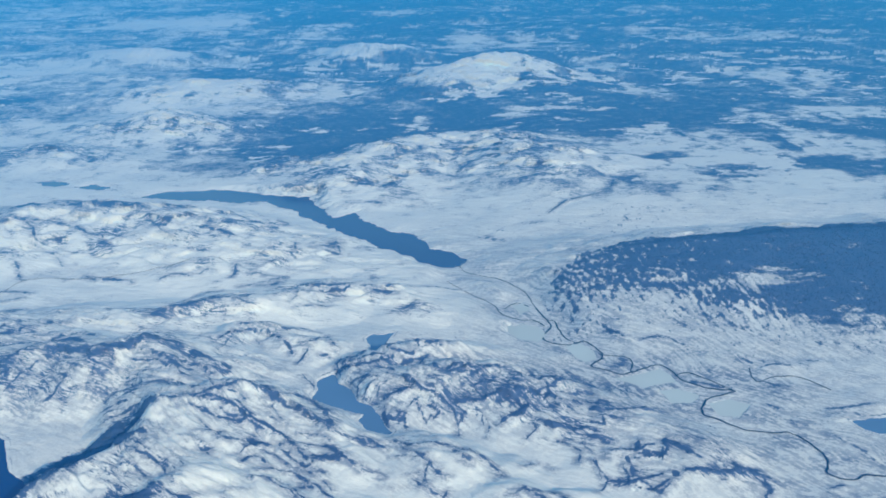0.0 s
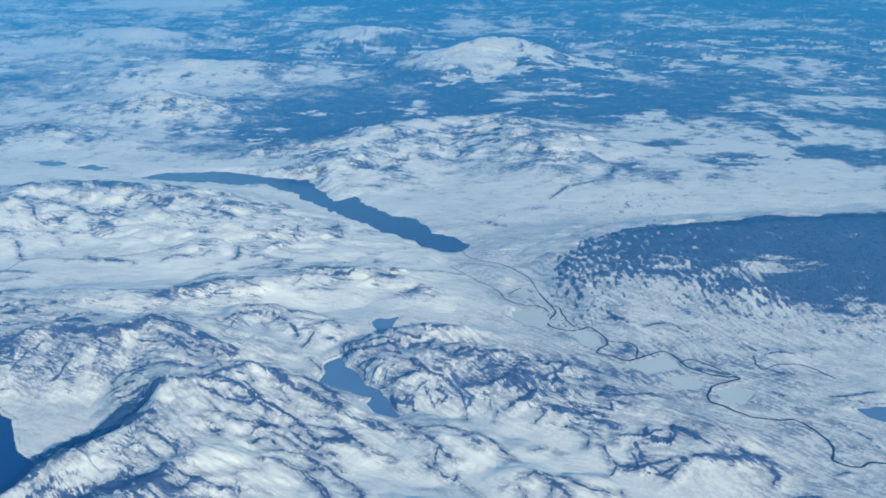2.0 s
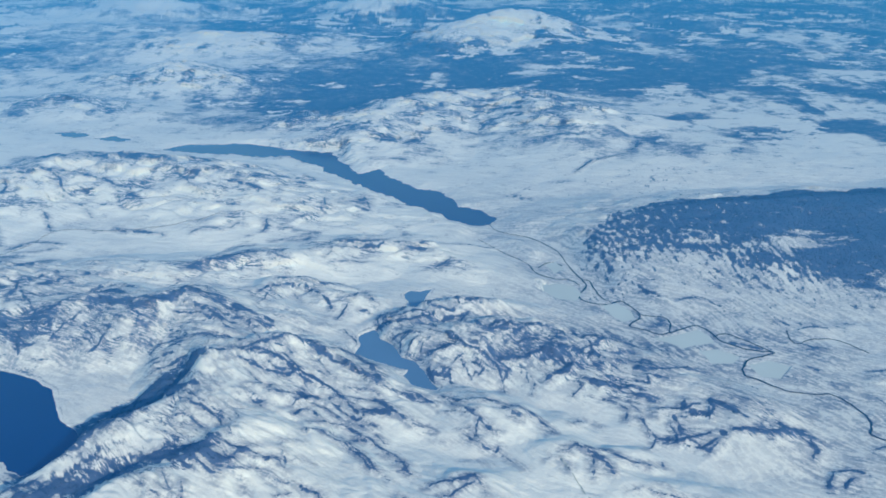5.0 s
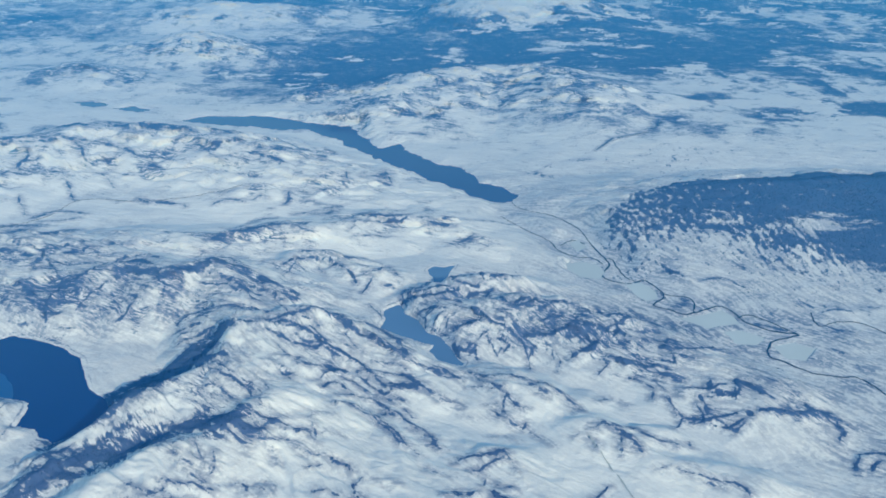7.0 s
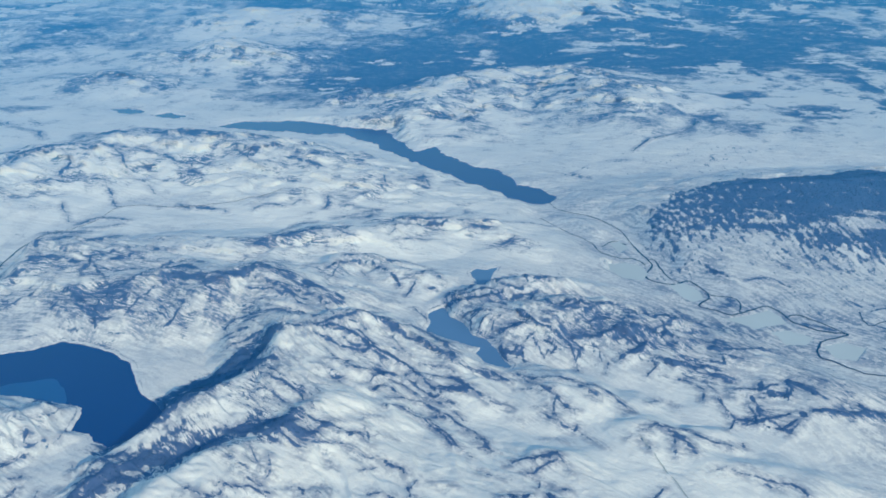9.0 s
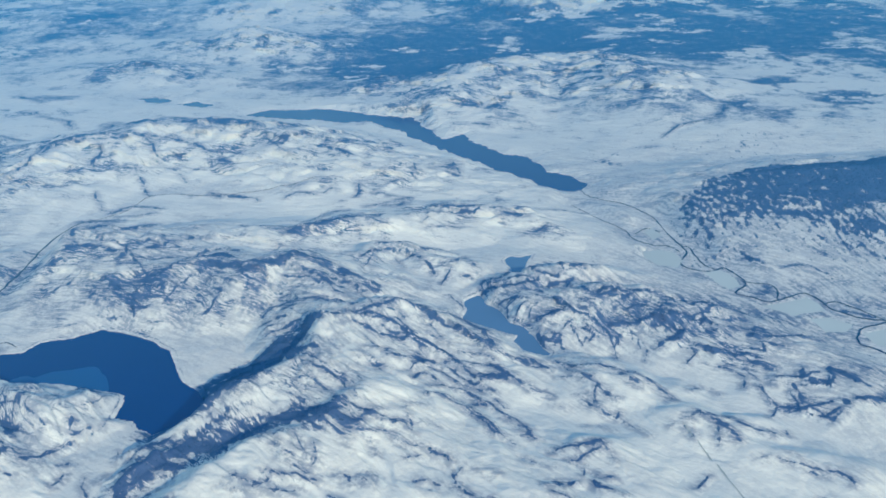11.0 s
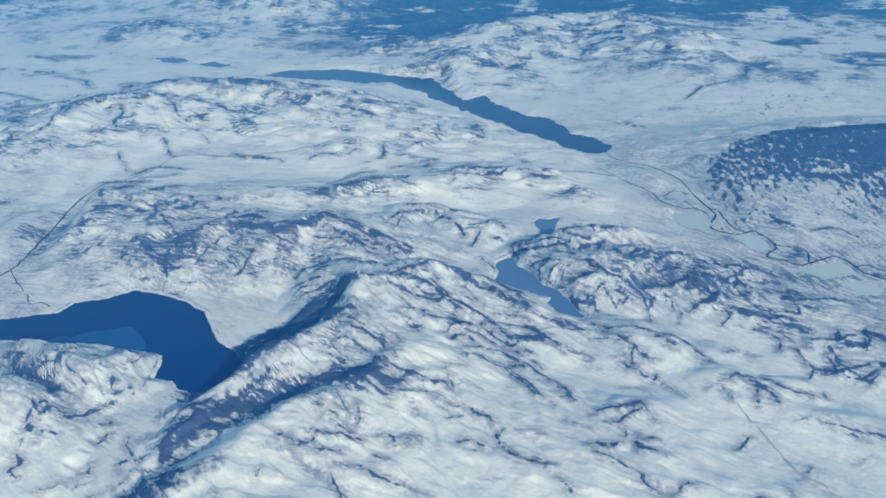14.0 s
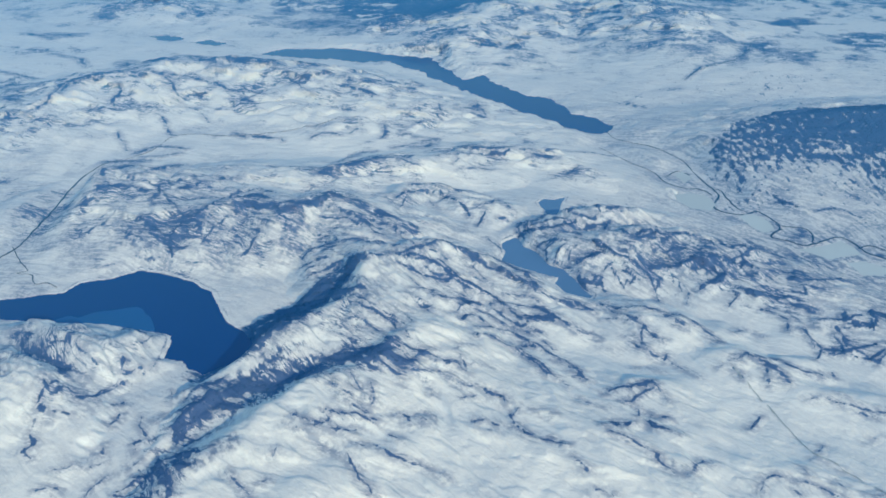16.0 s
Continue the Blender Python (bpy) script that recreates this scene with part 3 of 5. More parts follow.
mark(1.6, 1, (36.5, 418.3), (40.4, 408.9), (44.1, 406.4))
mark(3.2, 1.1, (50.9, 414.5), (58.1, 421.9), (68.4, 434.4))
mark(0.8, 1, (48.2, 384.6), (52.8, 381.9), (56.3, 380.2))
mark(0.6, 0.9, (34.1, 411.6), (37.1, 404.8), (33.7, 399.9))
mark(2.0, 0.9, (61.9, 419.8), (75.1, 432.0))
mark(1.1, 1, (54.1, 412.2), (55.7, 403.4), (59.8, 397.6))
mark(1.3, 1, (74.7, 393.0), (81.8, 390.1), (90.2, 392.0), (100.2, 398.1), (108.4, 401.6))
mark(2.1, 1, (75.4, 385.3), (82.7, 383.5), (87.3, 381.5))
mark(1.4, 1, (49.3, 383.7), (56.2, 379.4), (63.3, 376.8), (68.5, 377.4), (73.6, 372.3))
mark(0.6, 1, (54.6, 370.9), (60.9, 365.9), (63.5, 361.3), (61.8, 353.8))
mark(1.2, 1.1, (67.3, 372.0), (72.9, 369.4), (76.7, 365.1))
mark(0.7, 1, (66.7, 354.5), (69.0, 348.8), (71.1, 343.1), (71.6, 340.7))
mark(1.7, 1.1, (73.2, 356.3), (76.5, 359.7), (82.3, 358.8), (88.6, 359.3), (88.9, 365.0))
mark(1.2, 1.1, (82.2, 353.8), (82.8, 347.6), (81.5, 340.3))
mark(1.2, 1.1, (71.1, 338.7), (75.9, 339.2), (81.0, 336.8), (87.4, 339.0), (93.8, 341.0))
mark(1.2, 1, (81.5, 338.5), (87.2, 334.3), (90.0, 328.7), (94.7, 333.1), (98.1, 336.6))
mark(1.3, 1.1, (87.5, 355.6), (93.6, 356.2), (98.5, 352.7))
mark(0.5, 1, (100.3, 365.8), (99.8, 357.0), (96.4, 349.7))
mark(0.8, 1, (101.5, 365.6), (105.6, 360.0), (108.6, 354.5), (111.6, 349.6))
mark(0.4, 0.9, (65.6, 331.4), (71.0, 338.1))
mark(1.1, 1, (97.6, 342.2), (99.9, 338.4))
mark(1.0, 1.1, (104.2, 341.6), (109.0, 341.7), (115.9, 341.2))
mark(1.4, 1.1, (115.9, 341.2), (119.5, 338.2), (126.1, 343.1), (136.2, 344.8))
mark(2.0, 1, (123.9, 346.7), (127.3, 345.8))
mark(0.6, 0.9, (69.7, 321.5), (70.0, 318.4))
mark(0.5, 1, (52.7, 297.7), (57.6, 298.9), (61.1, 296.2), (66.8, 294.1), (72.5, 292.3), (78.1, 290.3), (80.9, 286.5), (81.8, 283.1))
mark(0.3, 0.9, (68.3, 291.7), (74.5, 288.5))
# marks: knolls
mark(1.0, 1.2, (-17.5, 367.9), (-11.5, 365.0), (-4.3, 362.2), (3.0, 362.0), (7.7, 359.9), (14.5, 356.1), (20.1, 352.8), (23.2, 348.7), (25.7, 342.3), (27.4, 338.2))
mark(1.6, 1, (7.6, 358.6), (11.3, 350.2), (14.4, 346.4))
mark(0.6, 1, (-18.1, 357.5), (-12.1, 356.1))
mark(0.6, 1, (-15.2, 365.3), (-10.8, 358.5), (-4.0, 353.2))
mark(0.8, 1, (-8.6, 354.7), (-4.1, 351.0), (-1.1, 345.4), (2.1, 341.1), (4.8, 338.7))
mark(0.4, 1, (-9.5, 342.9), (-6.0, 343.0), (-4.1, 337.4), (-2.2, 333.0))
mark(0.5, 0.9, (-1.9, 348.9), (-3.7, 342.7), (-3.2, 335.5))
mark(0.7, 1.1, (-7.6, 337.8), (-4.4, 334.2), (-0.2, 330.1), (3.0, 327.5), (4.5, 330.6))
mark(0.4, 0.8, (6.2, 325.4), (9.9, 319.6), (13.5, 314.2))
mark(0.3, 0.6, (-21.6, 337.5), (-15.9, 335.3), (-11.3, 334.9))
mark(0.5, 0.6, (-10.0, 322.7), (-4.3, 322.7), (0.8, 318.4))
mark(1.1, 1.2, (-23.8, 299.2), (-19.4, 301.0), (-15.2, 301.0), (-10.9, 302.0), (-6.5, 303.2))
mark(0.7, 1.1, (-18.9, 292.4), (-16.9, 292.2), (-13.5, 295.3), (-10.1, 298.3), (-6.8, 299.6))
mark(0.3, 0.8, (-6.7, 301.6), (-3.9, 296.9), (-2.5, 291.1))
mark(0.4, 0.9, (-13.9, 289.6), (-14.6, 282.4))
mark(0.9, 0.9, (-10.2, 285.1), (-8.5, 282.1), (-5.4, 282.5))
mark(0.8, 1, (-28.0, 276.8), (-22.9, 277.8), (-18.0, 277.2))
mark(0.3, 0.8, (-35.6, 292.6), (-31.4, 292.0))
mark(0.3, 0.7, (-32.5, 290.7), (-25.4, 288.7))
mark(0.8, 0.7, (-39.6, 304.6), (-37.9, 302.4))
mark(1.7, 1.2, (29.9, 321.0), (35.1, 324.9), (39.0, 321.6), (42.7, 317.9), (46.5, 310.7))
mark(0.7, 1, (27.4, 318.9), (30.0, 315.0), (30.5, 311.6))
mark(0.9, 0.9, (38.4, 351.8), (43.2, 356.7))
mark(0.5, 0.8, (47.7, 354.9), (50.6, 351.4))
mark(0.4, 0.8, (22.9, 318.5), (26.4, 319.5))
mark(0.6, 1, (40.9, 315.0), (40.2, 308.1))
mark(1.5, 1.1, (36.8, 324.1), (42.0, 325.0), (47.8, 325.3), (52.3, 320.6), (56.3, 318.1), (62.8, 317.2))
mark(0.4, 1, (44.8, 312.8), (46.9, 307.1))
mark(1.7, 1, (60.9, 318.4), (64.1, 317.7))
# marks: valley
mark(1.4, 0.9, (94.2, 508.8), (98.7, 499.6), (103.2, 492.1), (110.3, 483.1))
mark(1.9, 0.9, (103.2, 492.1), (108.1, 486.4))
mark(1.5, 0.9, (118.0, 482.6), (124.8, 484.8), (130.3, 482.1))
mark(0.7, 0.7, (133.2, 481.5), (138.7, 474.0))
mark(0.7, 0.8, (165.2, 458.5), (169.0, 452.8))
mark(3.2, 0.35, (112.4, 422.9), (119.2, 426.5))
mark(4.0, 0.6, (102.8, 465.8), (101.5, 455.5), (93.4, 452.8))
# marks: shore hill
# next mark: second spur's flank, scrub with its shade put into the cover
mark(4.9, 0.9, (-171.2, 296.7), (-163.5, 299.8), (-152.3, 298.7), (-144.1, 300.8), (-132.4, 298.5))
mark(0.9, 1, (-179.9, 285.8), (-175.9, 292.3), (-173.5, 300.6))
mark(1.1, 0.9, (-183.5, 284.0), (-180.4, 280.9))
mark(2.4, 0.8, (-170.1, 287.5), (-164.4, 289.2))
mark(0.6, 0.9, (-229.8, 352.5), (-228.5, 357.7), (-223.2, 357.0), (-214.0, 342.5))
mark(0.3, 0.9, (-217.3, 330.9), (-213.5, 335.3), (-212.3, 340.7), (-212.4, 348.8))
mark(0.4, 0.9, (-216.6, 321.4), (-215.8, 315.8), (-212.0, 316.8), (-209.1, 320.7))
mark(0.3, 0.7, (-208.1, 317.7), (-205.0, 321.6), (-204.5, 331.3))
mark(0.6, 0.8, (-219.2, 302.6), (-216.3, 308.0), (-213.4, 311.7))
# marks: north
mark(1.9, 1, (-370.7, 645.2), (-375.7, 674.1), (-369.4, 680.3), (-356.2, 680.6), (-345.1, 685.0), (-329.6, 689.2), (-313.2, 691.6))
mark(5.5, 1.1, (-340, 726), (-325, 725), (-314, 732), (-329, 814))
mark(1.8, 1, (-316.4, 688.6), (-304.2, 689.8), (-293.7, 689.9))
mark(1.5, 1, (-332.6, 673.0), (-328.2, 665.3))
mark(1.1, 1, (-328.2, 665.3), (-329.4, 657.0), (-332.3, 647.7))
mark(1.1, 0.9, (-303.1, 686.3), (-294.5, 678.3), (-288.9, 666.8))
mark(4.5, 1.1, (-322, 815), (-303, 811), (-259, 715), (-245, 713), (-222, 706))
mark(2.5, 1, (-271, 702), (-263.1, 695.6), (-257, 705))
mark(1.1, 0.9, (-292.5, 692.6), (-278.0, 686.8), (-263.6, 680.9), (-252.0, 669.6), (-238.3, 664.3))
mark(0.4, 0.7, (-288.8, 659.0), (-277.1, 652.8), (-262.7, 638.6), (-255.6, 627.3))
mark(0.6, 1, (-289.0, 630.7), (-285.1, 624.3), (-282.4, 617.7), (-275.9, 606.0))
mark(0.5, 0.9, (-312.8, 605.6), (-309.0, 597.4), (-302.8, 588.4), (-299.5, 581.2))
mark(1.4, 1, (-291.7, 573.3), (-285.8, 582.8), (-279.6, 586.8), (-260.8, 581.0))
mark(1.3, 0.9, (-284.1, 567.7), (-273.3, 568.5), (-261.9, 573.1))
mark(2.6, 1, (-233.3, 610.1), (-226.3, 605.5))
mark(1.1, 0.9, (-224.2, 605.2), (-212.1, 603.0), (-199.3, 597.4))
mark(3.2, 1.1, (-305.9, 558.2), (-295.9, 560.2), (-280.8, 558.9))
mark(5.5, 1, (-281.8, 493.3), (-298.3, 548.2), (-288.2, 549.9), (-260.3, 508.9), (-258.9, 548.2))
mark(4.4, 1, (-266.1, 490.7), (-258.3, 495.3))
mark(1.6, 0.9, (-247.5, 487.6), (-238.8, 493.6))
mark(2.3, 1, (-219.0, 501.5), (-214.7, 508.2), (-209.8, 513.9))
# next mark: grey shadow below the white mountain, put into the cover
mark(4.9, 0.35, (-280.8, 612.6), (-258.7, 617.1), (-231.8, 620.1), (-206.8, 614.2))
mark(3.2, 0.5, (-182.9, 612.8), (-171.3, 613.4))
mark(1.1, 0.9, (-179.5, 595.2), (-173.2, 602.0), (-161.0, 598.2))
mark(0.7, 0.8, (-155.6, 599.8), (-150.6, 605.2), (-144.4, 602.0))
mark(1.3, 1, (-132.7, 615.2), (-130.2, 600.9), (-132.1, 594.7))
mark(1.0, 0.9, (-121.2, 599.2), (-113.8, 600.1), (-106.8, 594.4))
mark(1.1, 0.8, (-124.8, 580.5), (-114.0, 583.7), (-101.6, 590.6))
mark(4.3, 1, (-110.1, 581.9), (-100.7, 580.3), (-100.4, 590.7))
mark(2.3, 1.2, (-163.7, 517.5), (-156.0, 521.8), (-148.1, 525.1), (-138.4, 528.1), (-130.6, 533.1), (-118.4, 531.4))
mark(3.2, 0.9, (-153.3, 552.8), (-147.2, 569.3), (-138.6, 573.3))
mark(0.6, 0.8, (-118.4, 531.4), (-107.8, 527.3))
mark(1.0, 1, (-82.0, 548.2), (-68.1, 551.2), (-54.0, 550.2), (-50.6, 553.3))
mark(1.1, 1, (-71.8, 556.4), (-57.7, 555.6), (-47.1, 558.0))
mark(0.5, 0.9, (-84.5, 532.7), (-81.5, 539.7))
mark(1.1, 0.8, (-80.9, 528.8), (-67.6, 535.1), (-62.4, 534.5))
mark(2.7, 1, (-174.4, 683.1), (-165.3, 679.0), (-157.8, 670.5))
mark(1.0, 0.9, (-163.6, 667.2), (-150.2, 659.8), (-141.2, 653.6))
mark(0.6, 0.9, (-199.2, 678.6), (-191.1, 681.6), (-179.3, 686.8), (-171.3, 676.9))
mark(0.9, 0.8, (-209.0, 685.2), (-193.9, 662.4), (-186.7, 656.5))
mark(5.4, 0.9, (-79.6, 642.2), (-69.6, 644.2), (-68.0, 658.1))
mark(1.0, 0.8, (-63.3, 634.0), (-65.7, 648.1))
mark(0.6, 0.9, (-95.9, 646.0), (-94.2, 633.7))
mark(1.7, 0.5, (-109.3, 614.5), (-106.3, 624.7))
mark(2.1, 0.4, (41.0, 675.3), (46.8, 689.3), (48.7, 669.7))
mark(0.9, 0.4, (37.5, 682.1), (52.0, 696.4), (60, 710))
mark(3.7, 0.4, (83, 718), (91, 713))
mark(3.1, 1, (-36.5, 548.4), (-29.6, 547.4), (-22.6, 546.7))
mark(1.4, 0.7, (-43.5, 554.2), (-29.4, 553.7), (-11.0, 567.1), (7.5, 571.8), (18.6, 573.3))
mark(1.2, 0.9, (-12.9, 531.3), (-9.2, 535.8))
mark(0.3, 0.9, (-237.6, 297.6), (-234.9, 293.0), (-231.7, 292.4), (-230.9, 298.1), (-227.8, 295.4), (-224.7, 295.3))
mark(1.2, 0.7, (-235.0, 296.0), (-233.2, 299.0))
mark(0.5, 1, (-224.3, 294.0), (-220.5, 297.6), (-218.4, 303.3), (-216.7, 307.9), (-213.2, 310.6))
mark(1.4, 0.9, (-236.0, 286.7), (-233.8, 283.3), (-231.2, 281.4))
mark(0.4, 0.8, (-236.6, 292.1), (-236.5, 288.6), (-236.6, 285.4))
mark(0.8, 0.8, (-234.6, 273.6), (-231.5, 268.1), (-234.6, 265.6), (-230.3, 262.5))
mark(0.6, 0.6, (-235.5, 279.3), (-235.0, 274.7))
mark(0.3, 0.7, (-230.1, 284.2), (-223.0, 284.3))
mark(0.9, 0.9, (-210.8, 299.4), (-209.1, 297.9))
mark(1.1, 1, (-210.2, 285.4), (-208.8, 287.6), (-208.9, 291.0))
mark(0.3, 0.8, (-200.3, 290.1), (-199.4, 284.9), (-195.6, 279.6), (-194.0, 276.3))
mark(0.9, 0.9, (-197.8, 274.5), (-194.5, 275.8))
mark(0.3, 0.8, (-197.8, 274.5), (-196.1, 267.6))
mark(2.0, 0.8, (-194.7, 287.5), (-192.9, 288.8), (-192.0, 289.2))
mark(0.3, 0.7, (-194.1, 307.9), (-190.3, 298.7), (-188.7, 291.5))
mark(0.5, 0.8, (-210.3, 267.9), (-207.4, 268.1), (-208.1, 273.3))
mark(0.4, 0.8, (-212.3, 259.3), (-209.1, 261.2), (-205.0, 263.6))
mark(0.3, 0.8, (-220.5, 257.4), (-216.8, 258.0), (-214.8, 260.9))
mark(0.3, 0.7, (-209.2, 264.4), (-205.7, 266.0))
mark(0.3, 0.9, (-205.9, 246.2), (-205.2, 249.5), (-203.7, 253.7), (-201.8, 257.0))
mark(0.5, 0.9, (-196.6, 259.2), (-194.1, 261.1), (-192.3, 265.0))
mark(0.6, 0.8, (-222.9, 248.3), (-218.8, 250.1), (-215.4, 248.4))
mark(1.7, 1.1, (-184.7, 260.2), (-180.9, 251.3), (-177.2, 243.0), (-173.8, 237.5))
mark(1.0, 1, (-192.2, 255.1), (-186.7, 253.8), (-182.5, 253.1))
mark(0.5, 0.9, (-196.9, 248.1), (-191.9, 251.2), (-190.7, 253.7))
mark(0.7, 0.9, (-196.4, 246.6), (-189.0, 245.4))
mark(2.0, 1, (-190.3, 302.6), (-186.3, 304.5), (-184.5, 309.8))
mark(1.4, 1, (-183.3, 285.1), (-178.7, 288.6), (-174.7, 294.0), (-169.9, 300.9))
mark(0.8, 1, (-184.3, 280.8), (-181.4, 273.7), (-180.5, 268.0))
mark(1.4, 1, (-178.7, 267.4), (-173.7, 271.6), (-167.8, 273.7), (-164.3, 276.4))
mark(2.9, 1.1, (-183.1, 261.7), (-176.7, 260.9), (-169.1, 256.3), (-163.8, 259.0), (-159.8, 259.2))
mark(1.9, 1, (-178.1, 252.4), (-169.9, 251.6), (-166.3, 253.0))
mark(0.5, 0.9, (-191.4, 276.0), (-187.5, 277.0), (-186.1, 279.9))
mark(1.0, 1, (-138.3, 271.7), (-133.1, 269.4), (-127.1, 269.1), (-125.6, 272.8))
mark(0.7, 0.9, (-127.9, 275.5), (-123.7, 273.7), (-117.7, 273.6))
mark(1.5, 0.8, (-129.7, 266.6), (-123.7, 265.6), (-117.0, 266.6))
mark(0.4, 1, (-123.7, 283.2), (-119.8, 281.2), (-117.0, 277.7), (-113.8, 275.3))
mark(0.5, 0.9, (-120.0, 287.9), (-116.2, 286.1))
mark(1.1, 0.7, (-113.0, 290.2), (-111.6, 285.0), (-112.2, 280.1))
mark(0.3, 1, (-140.4, 266.1), (-135.4, 265.1), (-131.2, 262.4), (-128.0, 259.9), (-124.8, 257.4), (-120.6, 254.7))
mark(1.2, 0.8, (-116.2, 259.2), (-112.4, 259.2))
mark(0.6, 0.8, (-111.6, 272.9), (-109.6, 272.6))
mark(0.5, 0.8, (-104.2, 265.6), (-100.1, 263.0))
mark(2.4, 0.9, (-93.7, 275.5), (-91.7, 274.2))
mark(0.9, 0.9, (-102.9, 277.2), (-99.8, 275.5), (-97.7, 273.0))
mark(0.4, 0.9, (-118.8, 256.0), (-116.0, 251.2), (-112.7, 243.2), (-109.7, 240.2), (-107.6, 236.1))
mark(0.3, 0.9, (-108.5, 259.4), (-103.5, 255.8), (-98.5, 253.0), (-93.8, 251.8), (-89.9, 250.5), (-84.2, 246.2))
mark(0.3, 1, (-157.0, 245.9), (-153.7, 243.5), (-150.0, 238.9), (-147.9, 237.1))
mark(0.8, 0.9, (-144.9, 241.3), (-142.9, 242.5))
mark(0.4, 0.8, (-143.2, 253.0), (-142.4, 256.4))
mark(0.3, 0.9, (-73.3, 294.6), (-68.1, 291.4), (-63.6, 289.6), (-63.1, 286.8))
mark(0.6, 1.1, (-61.2, 281.5), (-60.6, 274.3), (-56.8, 269.7), (-53.1, 266.6), (-48.2, 265.4), (-43.7, 262.5))
mark(0.3, 0.9, (-54.0, 283.1), (-50.1, 281.3), (-47.2, 278.6))
mark(0.6, 0.8, (-74.6, 274.9), (-72.6, 275.7))
mark(0.5, 0.8, (-68.6, 275.3), (-65.6, 273.9))
mark(1.8, 0.4, (-70.7, 270.7), (-64.8, 269.7))
mark(0.3, 0.8, (-41.5, 256.0), (-39.8, 253.5), (-37.3, 250.1))
mark(0.9, 1, (-11.4, 279.9), (-11.1, 275.9), (-5.7, 273.5), (-3.0, 271.8))
mark(0.6, 0.9, (-6.7, 282.6), (-3.8, 281.6))
mark(1.1, 1, (-29.5, 274.8), (-24.5, 274.4), (-19.0, 276.7))
mark(0.4, 1, (-27.3, 269.6), (-21.8, 267.0), (-18.3, 263.9), (-15.0, 260.6))
mark(0.5, 1, (-14.1, 260.0), (-12.4, 258.5), (-13.5, 257.5), (-11.2, 254.4), (-8.2, 250.3))
mark(0.7, 0.8, (-35.6, 291.0), (-30.5, 289.8), (-25.6, 287.4))
mark(0.7, 0.8, (-36.3, 242.4), (-33.6, 242.0), (-30.3, 239.6))
mark(0.3, 0.9, (-47.8, 310.7), (-42.5, 307.0), (-38.6, 302.4))
mark(0.3, 0.9, (-6.3, 250.4), (-2.6, 250.6), (2.7, 257.0), (4.9, 256.0))
mark(0.5, 0.9, (24.3, 279.0), (27.7, 283.6), (31.3, 289.0))
mark(0.4, 0.9, (17.5, 242.1), (21.0, 247.9), (24.7, 250.9), (27.1, 249.6))
mark(0.7, 0.8, (35.2, 254.7), (36.0, 251.5))
mark(0.5, 0.9, (30.4, 248.2), (36.3, 246.3), (39.3, 244.1), (43.3, 242.0))
mark(0.4, 0.8, (45.5, 267.0), (48.7, 271.7))
mark(0.4, 0.7, (42.1, 262.5), (46.3, 258.0), (49.2, 255.5))
mark(0.9, 0.7, (44.2, 247.8), (45.9, 245.0))
mark(1.7, 0.9, (54.9, 242.2), (57.8, 242.5))
mark(0.7, 0.6, (29.0, 243.5), (31.5, 242.5))
mark(0.3, 0.6, (64.8, 275.3), (72.1, 279.0))
mark(3.4, 0.8, (129.2, 433.5), (138.2, 429.7), (145.5, 425.5))
mark(0.7, 0.8, (167.8, 432.6), (171.7, 427.2), (177.7, 424.3))
mark(0.8, 0.8, (171.8, 448.4), (181.2, 450.1), (188.1, 448.5))
mark(2.2, 0.7, (198.7, 452.7), (203.1, 452.5))
mark(1.0, 0.8, (188.0, 400.7), (197.8, 401.5), (212.2, 403.5))
mark(2.9, 0.7, (187.0, 395.1), (193.4, 397.5), (200.0, 394.2))
mark(0.8, 0.7, (180.3, 378.9), (182.2, 371.0), (187.9, 361.0), (189.8, 354.3))
mark(1.4, 0.5, (169.2, 390.4), (172.4, 384.9))
mark(0.7, 0.7, (160.7, 407.8), (165.3, 401.7))
mark(1.6, 0.6, (168.9, 360.2), (172.4, 362.6))
# marks: far west and beyond the long lake
mark(0.3, 0.9, (-235.2, 322.0), (-227.8, 316.9), (-223.6, 313.9))
mark(0.4, 0.9, (-218.8, 312.1), (-214.3, 314.4), (-209.4, 320.1))
mark(0.4, 0.9, (-237.7, 297.9), (-235.7, 293.2), (-232.3, 292.0))
mark(0.6, 1, (-227.1, 294.0), (-222.9, 293.8), (-219.0, 299.6), (-215.4, 307.3), (-213.0, 310.0))
mark(1.1, 1, (-185.8, 288.9), (-177.7, 291.5), (-175.0, 297.7))
mark(0.6, 1, (-180.7, 278.9), (-173.9, 285.1))
mark(1.0, 1, (-185.6, 295.7), (-180.5, 301.3), (-171.6, 309.6))
mark(2.3, 1, (-472, 770), (-447, 757), (-424, 743))
mark(1.4, 1, (-377, 613), (-372, 631), (-369, 644), (-370, 672), (-356, 676))
mark(1.4, 1, (-330, 647), (-328, 658), (-321, 663))
mark(0.6, 0.9, (-360, 674), (-340, 680), (-320, 685), (-300, 688))
mark(8.9, 1, (-368, 793), (-323, 720), (-303, 715))
mark(5.4, 1, (-319, 814), (-271, 712), (-256, 705))
mark(1.6, 1, (-263, 717), (-244, 709), (-217, 703))
mark(3.7, 1, (-428, 677), (-393, 641))
mark(1.7, 0.9, (-453, 729), (-415, 688))
mark(8.6, 1, (-474, 895), (-445, 891))
mark(4.2, 0.9, (-498, 898), (-462, 878))
mark(2.7, 0.9, (-445, 824), (-411, 803), (-398, 781))
# next two marks: faint shadow bands painted through the cover
mark(5.9, 0.35, (-277, 615), (-251, 622), (-222, 619))
mark(3.2, 0.35, (-194, 614), (-170, 609))
mark(3.2, 0.7, (17, 915), (45, 924), (64, 909), (81, 880))
